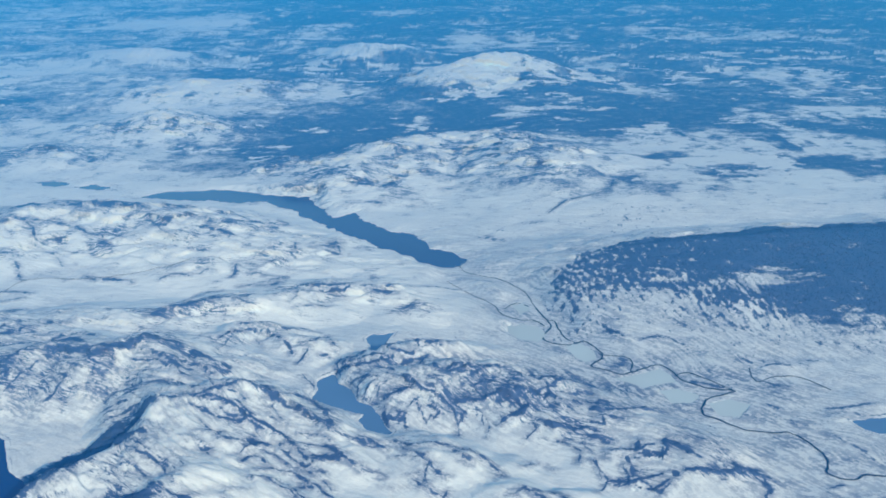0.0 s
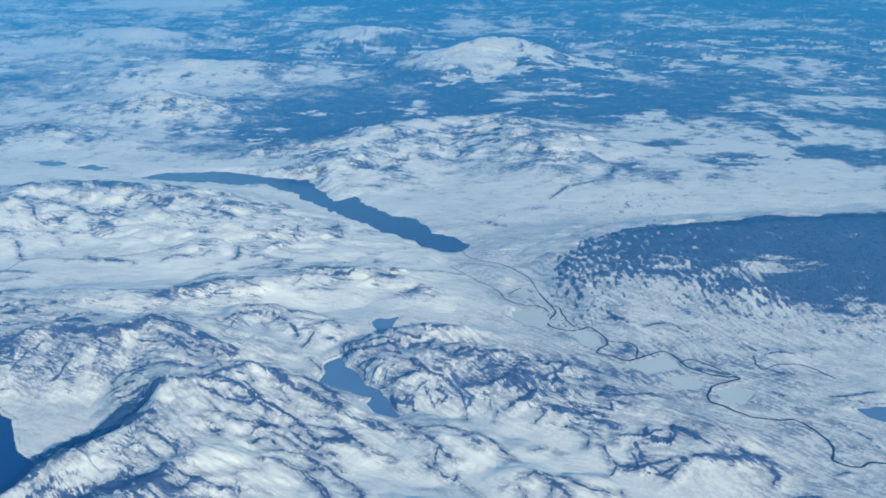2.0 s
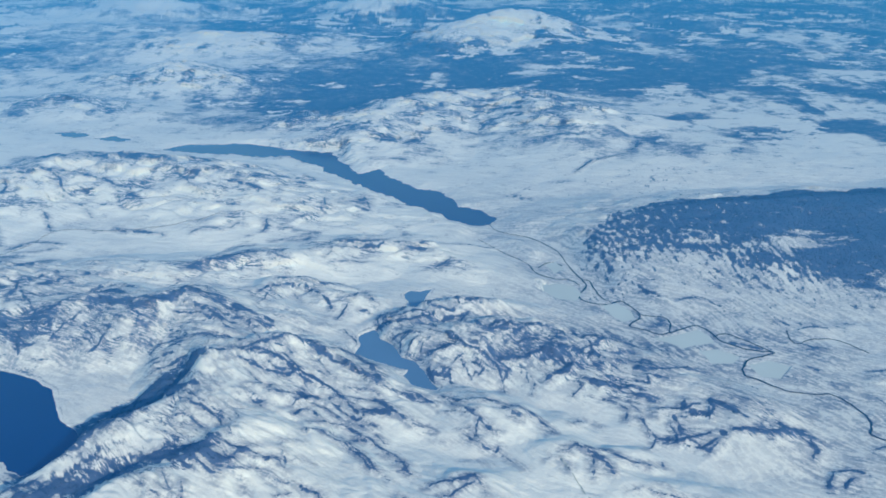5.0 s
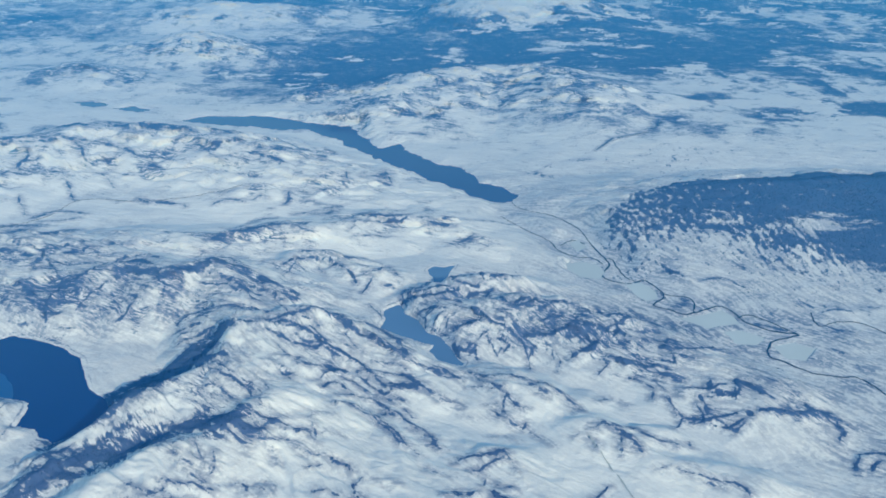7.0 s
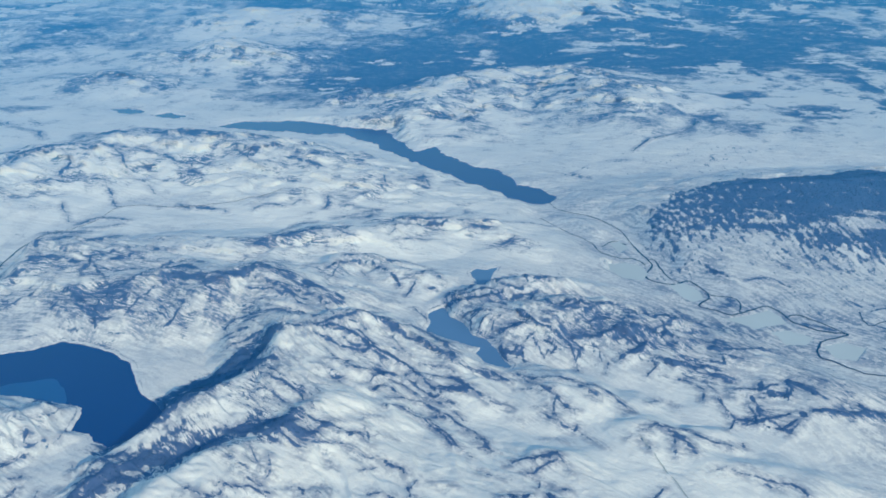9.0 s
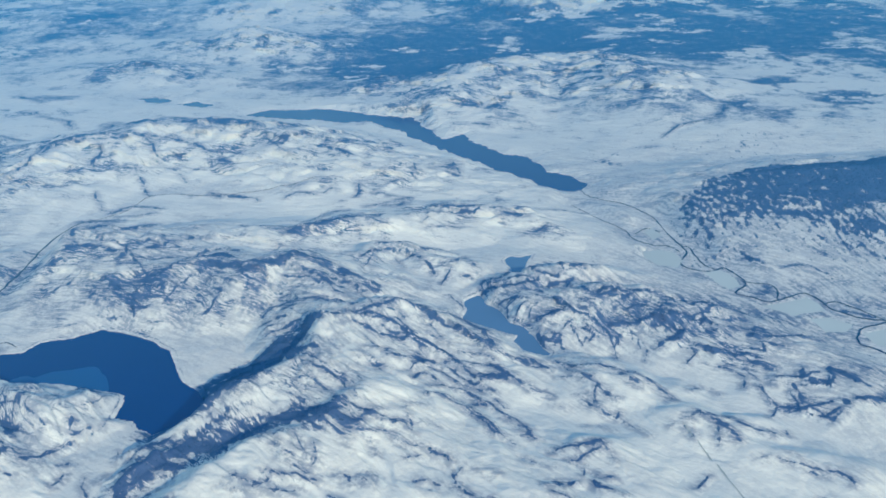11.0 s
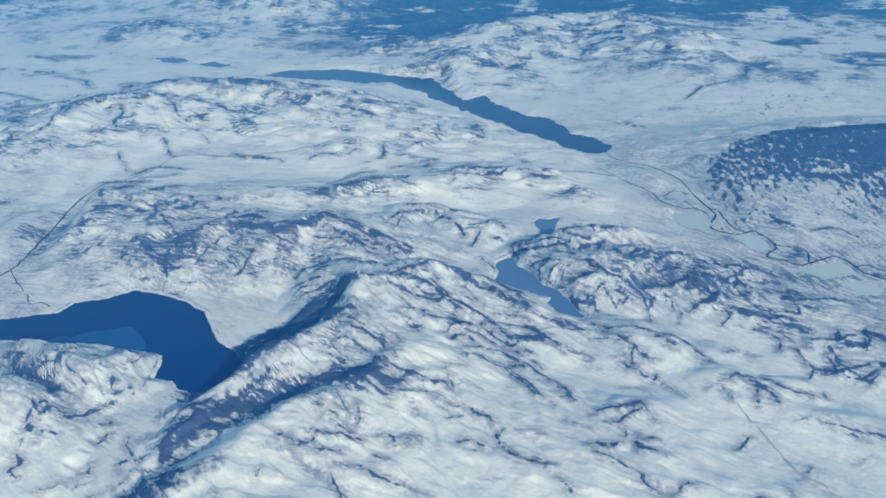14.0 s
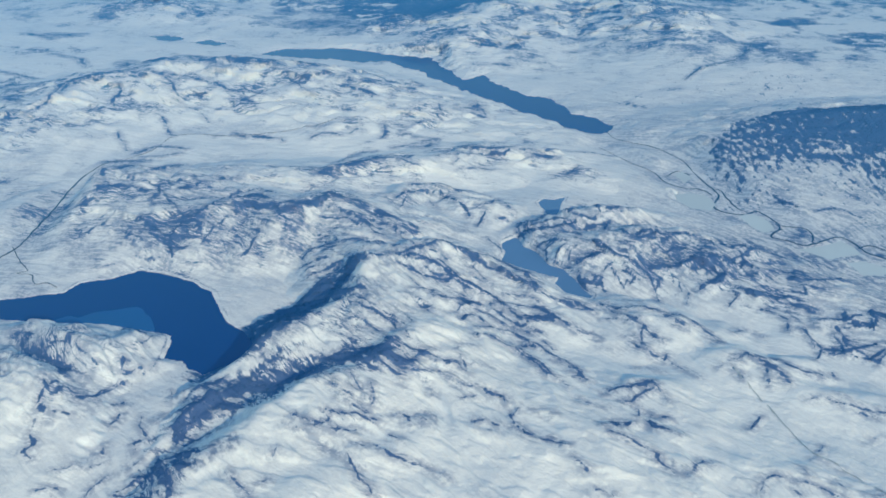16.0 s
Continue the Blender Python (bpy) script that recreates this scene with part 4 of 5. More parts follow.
mark(4.0, 0.7, (14, 821), (30, 828))
mark(3.9, 0.8, (-46, 783), (-41, 778))
mark(2.6, 0.5, (-17, 792), (-11, 781))
mark(4.4, 0.6, (8, 864), (37, 853), (64, 829))
mark(4.8, 0.6, (68, 819), (87, 816), (111, 817))
mark(3.0, 1, (153, 781), (162, 799), (166, 826))
mark(1.2, 0.9, (98, 735), (113, 756), (129, 765), (143, 770))
mark(4.9, 0.5, (79, 713), (87, 714))
# marks: rocky mountain and front, finer
mark(0.8, 1, (-50.6, 448.2), (-42.9, 442.4), (-35.6, 444.3), (-26.9, 443.7))
mark(1.2, 1, (-49.2, 451.6), (-40.2, 449.8), (-31.4, 452.0), (-24.0, 451.8))
mark(0.6, 1, (-42.6, 432.8), (-36.8, 432.0), (-31.0, 428.3), (-25.3, 427.0))
mark(0.4, 1, (-36.5, 419.6), (-37.6, 427.6), (-33.2, 426.9))
mark(0.4, 1, (-33.1, 416.5), (-30.9, 420.4), (-26.7, 422.7))
mark(0.5, 0.9, (-26.7, 414.4), (-25.3, 419.6), (-21.9, 422.2))
mark(0.5, 1, (-22.5, 439.6), (-16.8, 427.6), (-11.3, 421.7), (-8.7, 417.0), (-5.5, 412.1), (-0.7, 409.5), (3.2, 406.7), (7.0, 402.1), (9.5, 398.0))
mark(1.2, 1, (-21.2, 410.0), (-15.7, 411.4), (-10.1, 414.6))
mark(0.5, 0.9, (-11.8, 402.1), (-9.0, 405.7), (-4.8, 409.0))
mark(1.0, 0.8, (-18.5, 401.2), (-13.2, 397.9), (-16.0, 391.5))
mark(1.4, 1, (5.4, 422.4), (14.0, 425.2), (21.3, 428.3), (31.0, 426.8), (39.2, 424.3), (43.9, 417.4))
mark(0.8, 1, (-10.8, 447.9), (-3.4, 448.9), (-6.6, 440.6))
mark(0.8, 0.9, (26.1, 404.9), (31.9, 408.8), (38.2, 405.2), (42.6, 407.8))
mark(1.1, 1, (30.9, 386.6), (36.4, 389.6), (41.9, 391.6), (45.4, 397.6))
mark(1.0, 0.9, (9.8, 404.2), (17.8, 403.1), (24.7, 404.1))
mark(0.3, 0.8, (11.7, 391.2), (13.3, 395.9), (16.2, 399.2))
mark(0.3, 0.8, (23.7, 379.2), (25.7, 386.3), (24.4, 392.5))
mark(0.3, 0.8, (-4.1, 391.4), (-1.3, 397.0), (2.6, 395.2))
mark(0.3, 0.8, (-8.9, 409.1), (-5.1, 401.7), (-7.9, 396.4))
mark(2.0, 1, (54.9, 416.6), (63.5, 418.4), (75.4, 427.0))
mark(0.6, 1, (47.2, 402.1), (55.6, 404.1), (52.2, 399.1))
mark(1.2, 1, (52.1, 381.2), (59.8, 380.8), (65.3, 375.5))
mark(0.5, 0.9, (40.8, 373.4), (47.0, 380.9), (44.9, 384.5))
mark(0.3, 0.8, (56.8, 394.5), (64.3, 391.9))
mark(0.8, 1, (46.3, 385.7), (54.3, 378.7), (61.8, 377.3), (66.7, 376.8))
mark(0.8, 1, (71.5, 381.2), (77.4, 378.6), (77.0, 383.3))
mark(0.4, 1, (65.1, 367.9), (68.2, 358.4), (68.6, 348.3), (69.5, 341.3))
mark(0.9, 1, (73.6, 360.7), (80.6, 359.3), (87.8, 358.4), (94.7, 361.4))
mark(0.5, 1, (79.6, 349.2), (80.1, 341.4), (79.8, 335.2))
mark(0.6, 1, (71.0, 337.4), (76.5, 335.7), (82.5, 336.9), (89.3, 340.3))
mark(0.7, 1, (81.9, 334.5), (88.0, 331.0), (92.4, 334.4), (96.6, 337.2))
mark(0.4, 1, (85.3, 353.3), (92.8, 353.9), (96.9, 351.4), (98.4, 358.6))
mark(0.8, 1, (101.2, 362.6), (105.9, 357.7), (108.9, 351.6))
mark(0.6, 1, (103.4, 340.9), (109.4, 341.2), (115.8, 338.8), (121.6, 341.8))
mark(0.9, 1, (119.0, 337.6), (123.8, 341.4), (127.0, 340.0))
mark(0.8, 1, (128.8, 341.9), (136.2, 341.6), (140.0, 338.8))
mark(0.9, 1, (136.0, 337.9), (136.1, 331.9), (132.2, 324.7))
mark(1.0, 1.1, (130.7, 306.3), (134.2, 312.1), (136.7, 315.8))
mark(1.4, 1.1, (137.1, 316.5), (143.4, 318.3), (147.2, 316.8), (150.0, 312.9))
mark(0.8, 1.1, (137.2, 306.1), (140.6, 310.5), (144.6, 313.2))
mark(1.2, 0.9, (161.5, 333.4), (167.3, 335.7))
mark(0.4, 0.8, (64.7, 301.4), (65.5, 297.8))
mark(0.4, 0.9, (35.7, 323.0), (42.6, 323.2), (49.2, 322.3), (53.0, 318.4))
mark(0.3, 1, (39.5, 310.7), (39.6, 307.1))
mark(0.4, 1, (-113.1, 380.1), (-106.2, 382.1), (-101.1, 381.2), (-96.8, 377.2))
mark(0.6, 1, (-102.3, 389.3), (-95.1, 391.4), (-89.3, 386.9), (-84.9, 382.0), (-78.4, 379.7), (-73.0, 376.3), (-66.4, 372.3), (-59.4, 363.8))
mark(0.3, 1, (-98.2, 386.7), (-92.6, 382.9), (-87.4, 381.9))
mark(0.8, 1, (-91.5, 393.5), (-86.9, 388.1), (-82.6, 383.9))
mark(0.3, 0.9, (-74.7, 392.7), (-68.6, 383.1), (-64.4, 378.8))
mark(1.6, 1, (-91.1, 357.9), (-85.5, 360.0), (-79.2, 365.2), (-72.8, 363.5), (-66.9, 364.0))
mark(1.1, 1, (-78.9, 354.8), (-74.1, 363.5), (-69.2, 362.9), (-62.6, 358.0))
mark(0.4, 1, (-78.7, 344.6), (-76.9, 348.7), (-73.4, 348.7))
mark(0.6, 1, (-72.3, 358.4), (-68.4, 355.5), (-64.4, 351.7), (-60.5, 347.7), (-57.8, 343.7))
mark(0.3, 1, (-63.8, 370.8), (-59.2, 361.5), (-55.1, 355.0), (-51.5, 348.3))
mark(0.5, 1, (-74.9, 332.7), (-70.5, 333.8), (-64.9, 334.6), (-59.3, 333.9))
mark(0.6, 1, (-59.3, 333.9), (-54.1, 326.8), (-50.3, 321.5), (-46.6, 315.1), (-44.0, 308.3))
mark(0.4, 1, (-69.2, 342.1), (-62.6, 345.1), (-56.8, 345.5), (-52.8, 339.2))
mark(1.0, 1, (-52.6, 336.7), (-47.9, 335.6), (-44.2, 329.8), (-40.5, 324.0), (-35.7, 315.9))
mark(1.4, 1, (-52.7, 355.3), (-46.7, 355.8), (-39.3, 351.6))
mark(0.4, 1, (-54.6, 364.9), (-49.7, 365.3), (-44.5, 360.3), (-39.4, 354.2))
mark(0.3, 1, (-60.3, 373.9), (-52.6, 372.2), (-44.8, 367.2))
mark(0.4, 1, (-105.0, 356.4), (-98.7, 354.0), (-92.1, 348.8))
mark(0.3, 0.9, (-100.9, 353.3), (-93.0, 347.2))
mark(0.3, 1, (-119.2, 341.0), (-113.8, 337.3), (-108.3, 332.3), (-101.5, 322.0), (-99.9, 319.1))
mark(0.3, 1, (-127.0, 353.6), (-118.8, 344.7), (-111.9, 338.9), (-106.3, 333.9))
mark(0.3, 0.8, (-114.0, 327.6), (-107.9, 316.3), (-102.7, 311.6))
mark(0.8, 1, (-108.8, 306.0), (-102.3, 304.4), (-96.0, 304.2))
mark(0.8, 1, (-97.1, 310.1), (-92.1, 311.0), (-88.5, 308.4))
mark(0.7, 0.9, (-85.0, 306.2), (-81.3, 309.0))
mark(0.4, 1, (-154.2, 394.3), (-149.1, 396.3), (-140.7, 395.7), (-134.8, 394.2))
mark(0.8, 1, (-157.2, 405.4), (-150.1, 405.5), (-142.4, 403.3))
mark(0.6, 0.9, (-147.1, 383.8), (-141.8, 388.6))


def near_line(x, y, line):
    """Distance to a line of points."""
    best = np.full(x.shape, 1e9)
    for a, b in zip(line, line[1:]):
        ex, ey = b[0] - a[0], b[1] - a[1]
        s = np.clip(((x - a[0]) * ex + (y - a[1]) * ey) / (ex * ex + ey * ey), 0, 1)
        best = np.minimum(best, (x - a[0] - s * ex) ** 2 + (y - a[1] - s * ey) ** 2)
    return np.sqrt(best)


def along_line(x, y, line):
    """Distance to a line of points, and how far along it the nearest point lies, 0 to 1."""
    best, where = np.full(x.shape, 1e9), np.zeros(x.shape)
    lengths = [math.dist(a, b) for a, b in zip(line, line[1:])]
    gone, whole = 0.0, sum(lengths)
    for a, b, length in zip(line, line[1:], lengths):
        ex, ey = b[0] - a[0], b[1] - a[1]
        s = np.clip(((x - a[0]) * ex + (y - a[1]) * ey) / (ex * ex + ey * ey + 1e-6), 0, 1)
        d = (x - a[0] - s * ex) ** 2 + (y - a[1] - s * ey) ** 2
        where = np.where(d < best, (gone + s * length) / whole, where)
        best = np.minimum(best, d)
        gone += length
    return np.sqrt(best), where


def crest_height(x, y, line, left, right):
    """Height of the slopes below a crest, which reach so far to the left and right of its direction."""
    best, sunny = np.zeros(x.shape), np.zeros(x.shape, bool)
    for a, b in zip(line, line[1:]):
        ex, ey = b[0] - a[0], b[1] - a[1]
        s = np.clip(((x - a[0]) * ex + (y - a[1]) * ey) / (ex * ex + ey * ey), 0, 1)
        dx, dy = x - a[0] - s * ex, y - a[1] - s * ey
        d = np.hypot(dx, dy)
        side = (ex * dy - ey * dx) / (math.hypot(ex, ey) * d + 0.01)
        d = np.sqrt(d * d + 16) - 4
        f = np.clip(1 - d / (right + (left - right) * smooth(side, -0.7, 0.7)), 0, 1)
        rise = (a[2] + s * (b[2] - a[2])) * f ** 1.15
        sunny = np.where(rise > best, dx * to_sun.x + dy * to_sun.y > 0, sunny)
        best = np.maximum(best, rise)
    return best, sunny


def inside(x, y, shore):
    odd = np.zeros(x.shape, bool)
    for a, b in zip(shore, shore[1:] + shore[:1]):
        if a[1] != b[1]:
            odd ^= ((a[1] > y) != (b[1] > y)) & (x < (b[0] - a[0]) * (y - a[1]) / (b[1] - a[1]) + a[0])
    return odd


def boxed(x, y, points, margin):
    px, py = [p[0] for p in points], [p[1] for p in points]
    return (x > min(px) - margin) & (x < max(px) + margin) & (y > min(py) - margin) & (y < max(py) + margin)


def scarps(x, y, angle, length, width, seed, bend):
    """Steps in the rock along a strike: their relief (-0.5 to 0.5), and where their fall to the shaded side is darkened
    as bare rock and shade (0 to 1).
    """
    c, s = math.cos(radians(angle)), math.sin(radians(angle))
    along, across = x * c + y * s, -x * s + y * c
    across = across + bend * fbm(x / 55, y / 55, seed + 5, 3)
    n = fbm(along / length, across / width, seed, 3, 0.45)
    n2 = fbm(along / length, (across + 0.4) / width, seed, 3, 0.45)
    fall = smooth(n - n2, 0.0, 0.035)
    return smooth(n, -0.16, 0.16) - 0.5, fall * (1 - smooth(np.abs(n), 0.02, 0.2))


def strands(x, y, angle, seed):
    """Thin winding strands along a strike, 0 to 1."""
    c, s = math.cos(radians(angle)), math.sin(radians(angle))
    along, across = x * c + y * s, -x * s + y * c
    across = across + 3 * fbm(x / 20, y / 20, seed + 9, 3)
    return smooth(ridged(along / 24, across / 5, seed, 3, 0.55), 0.35, 0.8)


def ellipse(x, y, cx, cy, rx, ry, soft=0.5):
    """1 inside an ellipse, 0 outside, with a soft, uneven edge."""
    r = np.sqrt(((x - cx) / rx) ** 2 + ((y - cy) / ry) ** 2)
    return 1 - smooth(r, 1 - soft, 1 + soft)


# open snow (less cover) and woods (more) in the far land: x, y, half-widths, amount
FAR_PATCHES = [(287, 845, 150, 175, -0.9), (470, 1120, 110, 60, -0.7), (510, 1390, 70, 90, -0.7), (-380, 1110, 190, 190, -0.45), (-3, 1170, 24, 30, -0.9),
               (110, 1160, 28, 30, -0.8), (208, 764, 34, 20, 1.1), (280, 840, 54, 26, 1.1), (384, 850, 44, 40, 1.1), (233, 900, 46, 18, 1.0),
               (366, 930, 12, 42, 1.1), (291, 690, 18, 10, 1.0), (-84, 985, 50, 60, 0.7), (30, 900, 150, 90, -0.9), (-10, 1090, 230, 80, 0.5)]

FAR_SNOW = [
    (-306, 1108, 54, 84, -1.0), (-305, 1348, 90, 92, -1.0), (-131, 1348, 44, 54, -1.0), (-117, 1768, 68, 82, -1.0), (80, 1422, 83, 168, -1.0), (-6, 1146, 18, 32, -1.0), (108, 1132, 23, 19, -1.0), (-502, 1740, 69, 71, -1.0), (-620, 2485, 168, 159, -1.0), (291, 1505, 30, 61, -1.0), (305, 1293, 33, 65, -1.0)]
FAR_SNOW_EAST = [
    (524, 1409, 60, 89, -0.8), (503, 1260, 29, 29, -0.8), (571, 1998, 135, 117, -0.8), (767, 1866, 83, 82, -0.8), (-211, 2393, 63, 99, -0.8), (-101, 2852, 66, 116, -0.8), (382, 1084, 34, 54, -0.8), (487, 1130, 39, 43, -0.8), (90, 2001, 63, 174, -0.8), (222, 2033, 70, 156, -0.8), (-243, 2188, 38, 179, -0.8), (-577, 1633, 131, 78, -0.8)]


def land(x, y):
    """Height of the land; how much dark rock, scrub, wood and painted shade covers it; how streaked it is; and its
    place along and across the strike.
    """
    wx = x + 6 * fbm(x / 40, y / 40, 11, 3)
    wy = y + 6 * fbm(x / 40, y / 40, 21, 3)
    power, highest, owner, sunny = np.zeros(x.shape), np.full(x.shape, 2.2), np.full(x.shape, -1), np.zeros(x.shape, bool)
    for k, (line, left, right) in enumerate(CRESTS):
        box = boxed(x, y, line, max(left, right) + 20)
        rise, bright = crest_height(wx[box], wy[box], line, left, right)
        sunny[box] = np.where(rise > highest[box], bright, sunny[box])
        power[box] += rise ** 4
        owner[box] = np.where(rise > highest[box], k, owner[box])
        highest[box] = np.maximum(highest[box], rise)
    hills = power ** 0.25
    box = boxed(x, y, FROZEN_FLOOR, 40)
    hills[box] *= 1 - 0.85 * (1 - smooth(near_line(x[box], y[box], FROZEN_FLOOR) + 4 * fbm(x[box] / 12, y[box] / 12, 411, 3), 7, 17))
    quiet = 1 - smooth(y - 0.35 * x, 325, 400)
    rough = smooth(hills, 1.0, 9.0) * (1 - 0.45 * quiet)
    box = boxed(x, y, FOREST_EDGE, 40)
    rough[box] *= 1 - 0.75 * ellipse(x[box], y[box], 330, 565, 260, 90, 0.3)
    far = smooth(y, 1000, 1500)
    upper = smooth(y + 0.25 * x, 690, 830) * smooth(x, 10, 120)
    north = smooth(y - 0.2 * x, 445, 515)
    relief_a, rock_shade_a = scarps(x, y, -42, 46, 15, 31, 6)
    relief_b, rock_shade_b = scarps(x, y, -10, 60, 20, 61, 9)
    relief_c, rock_shade_c = scarps(x, y, -30, 22, 7, 231, 4)
    relief = relief_a * (1 - north) + relief_b * north
    bare = rock_shade_a * (1 - north) + rock_shade_b * north
    crags = ridged(x / 30, y / 30, 51, 5, 0.5)
    h = 1.2 + 0.8 * fbm(x / 60, y / 60, 71, 4) + hills
    h = h + rough * ((1.4 + 0.5 * north) * relief + 0.7 * relief_c + 0.8 * crags - 0.4 + 0.4 * fbm(x / 20, y / 20, 321, 3) + 3.8 * (1 - 0.6 * far) * smooth(y, 500, 850) * ridged(x / 75, y / 60, 251, 4, 0.5))
    h = h + 11 * upper * (1 - far) + far * (17 + 8 * fbm(x / 260, y / 160, 91, 5))
    for kind, line, width, label in RIVERS:
        if kind == "stream":
            continue
        box = boxed(x, y, line, 40)
        d = near_line(x[box], y[box], line)
        floor = 0.5 + 11 * upper[box]
        h[box] = floor + (h[box] - floor) * smooth(d, width * 0.6, 26 if kind == "river" else 16)
    beach, ashore = np.zeros(x.shape), np.ones(x.shape)
    for kind, shore, level, bank, label in LAKES:
        box = boxed(x, y, shore, 70)
        d = near_line(x[box], y[box], shore + shore[:1])
        out = np.where(inside(x[box], y[box], shore), -d, d) + (0.28 if bank > 15 else 0.1) * bank * fbm(x[box] / (bank * 1.4), y[box] / (bank * 1.4), 181, 5, 0.6)
        hb = np.maximum(h[box], level + 0.3 - 0.09 * np.maximum(out - 3, 0))
        hb = level + 0.2 + (hb - level - 0.2) * smooth(out, -2, bank)
        h[box] = np.where(out < 0, level - 0.25 * np.minimum(-out, 8), hb)
        owner[box] = np.where(out < 5, -1, owner[box])
        ashore[box] *= smooth(out, 0.5, 4)
        if bank in (8, 14):
            beach[box] += smooth(out, 0.9, 1.5) * (1 - smooth(out, 1.7, 2.4))
    # cover: bare and shaded steps, scrub and painted shade on the slopes, wood in the far lowland and on the dark hill
    patchy = fbm(x / 42, y / 42, 101, 4)
    plain = smooth(x + 0.3 * y, 140, 230) * (1 - smooth(y, 620, 800))
    dust = 0.3 * rough * (1 - far) * smooth(fbm(x / 16, y / 24, 361, 4, 0.6), -0.35, 0.5) * (1 - 0.75 * smooth(y - 0.15 * x, 470, 540))
    dust = dust + plain * (0.24 + 0.15 * fbm(x / 30, y / 18, 371, 4, 0.6))
    # soft shade of hollows and low ground, put in as thin grey cover
    hollow = fbm(x / 26 + y / 60, y / 30, 421, 4, 0.55)
    dust = dust + (1 - far) * (0.11 * (1 - rough) * (1 - plain) * (1 - smooth(y - 0.3 * x, 470, 560)) + 0.1 * smooth(hollow, -0.05, 0.45) * (1 - smooth(y, 420, 620)) + 0.3 * ellipse(x, y, 25, 425, 85, 34) * (1 - smooth(hollow, 0, 0.5)) + 0.25 * ellipse(x, y, -190, 432, 55, 22))
    box = boxed(x, y, VALLEY_RIVER, 80)
    dust[box] += 0.1 * (1 - smooth(near_line(x[box], y[box], VALLEY_RIVER) + 14 * fbm(x[box] / 18, y[box] / 12, 391, 4, 0.6), 8, 60)) * (1 - rough[box])
    dust = dust + 0.2 * smooth(-x, 195, 230) * (1 - smooth(y, 540, 640)) * smooth(fbm(x / 20, y / 26, 381, 4, 0.6), -0.4, 0.4)
    cover = -0.04 + 0.3 * fbm(x / 25, y / 14, 131, 4) + 0.2 * plain + 0.14 * smooth(-x, 185, 215) * (1 - smooth(y, 370, 420)) * (1 - 0.5 * rough) + rough * (0.05 + 0.2 * patchy)
    cover = cover + rough * (1 - far) * smooth(y, 600, 850) * (0.12 + 0.5 * fbm(x / 22, y / 30, 241, 4, 0.6)) - 0.35 * far * rough
    # falls to the shaded side only: rock, with shade added to the cover
    cover = cover + rough * (1 - 0.8 * far) * (0.55 + 0.45 * smooth(y, 620, 760)) * (0.6 * bare * smooth(patchy, -0.2, 0.4) + 0.3 * rock_shade_c * smooth(patchy, -0.1, 0.4))
    torn = strands(x, y, -42, 161) * (1 - north) + strands(x, y, -12, 171) * north
    strand = (rough * (0.35 + 0.5 * patchy + 0.45 * north) + 0.14 + 0.24 * north) * (1 - 0.7 * far) * (0.75 + 0.2 * smooth(y, 620, 760))
    cover, strand, dust = cover - 0.2 * quiet * (1 - plain), strand * (1 - 0.8 * quiet), dust * (1 - 0.6 * quiet * (1 - plain))
    fine, marked = fbm(x / 7, y / 7, 331, 3, 0.6), np.zeros(x.shape)
    fray, breaks = fbm(x / 14, y / 14, 261, 4, 0.6), smooth(fbm(x / 17, y / 17, 271, 3), -0.3, 0.05)
    for line, width, amount, whole in SCRUB_AND_SHADE:
        reach = width * 2.3 + 6
        box = boxed(x, y, line, reach)
        # whole belts: scrub and flank shade laid as one dark cover
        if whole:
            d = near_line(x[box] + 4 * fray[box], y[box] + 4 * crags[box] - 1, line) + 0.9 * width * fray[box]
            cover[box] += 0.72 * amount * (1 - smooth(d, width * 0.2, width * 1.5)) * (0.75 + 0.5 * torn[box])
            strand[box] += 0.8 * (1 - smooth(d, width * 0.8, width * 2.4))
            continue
        d = near_line(x[box] + 4 * patchy[box], y[box] + 4 * crags[box] - 2, line)
        if width <= 6:
            thin = min(amount, 1.5) * breaks[box]
            cover[box] += 0.55 * thin * ((1 - smooth(d, 0.1, 1.7)) + 0.8 * (1 - smooth(np.abs(d - 0.75 * width - 3 * fray[box]), 0.1, 1.2)))
        cover[box] += (0.3 if width <= 6 else 0.9) * amount * (1 - smooth(d, width * 0.1, width * 1.6)) * (0.12 + 0.55 * torn[box])
        strand[box] += min(1.2 * amount, 1.4) * (1 - smooth(d, width * 0.6, width * 2.2))
    ragged = fbm(x / 3.2, y / 4.5, 341, 3, 0.6)
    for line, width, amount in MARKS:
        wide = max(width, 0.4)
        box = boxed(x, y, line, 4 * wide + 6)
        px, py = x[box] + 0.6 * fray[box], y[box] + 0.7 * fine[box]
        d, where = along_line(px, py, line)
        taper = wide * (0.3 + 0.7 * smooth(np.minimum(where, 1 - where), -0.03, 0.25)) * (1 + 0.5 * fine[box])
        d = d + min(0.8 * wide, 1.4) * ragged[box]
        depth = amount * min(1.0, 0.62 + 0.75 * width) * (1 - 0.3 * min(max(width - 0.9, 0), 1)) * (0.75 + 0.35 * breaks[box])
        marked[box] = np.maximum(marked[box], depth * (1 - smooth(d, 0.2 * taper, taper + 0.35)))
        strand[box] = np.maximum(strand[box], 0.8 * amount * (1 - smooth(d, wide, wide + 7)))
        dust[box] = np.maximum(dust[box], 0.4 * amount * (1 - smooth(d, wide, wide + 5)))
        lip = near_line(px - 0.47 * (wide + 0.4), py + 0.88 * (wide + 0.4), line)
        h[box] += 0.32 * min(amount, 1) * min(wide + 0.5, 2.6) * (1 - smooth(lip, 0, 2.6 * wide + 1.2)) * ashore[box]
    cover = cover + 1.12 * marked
    box = boxed(x, y, FOREST_EDGE, 80)
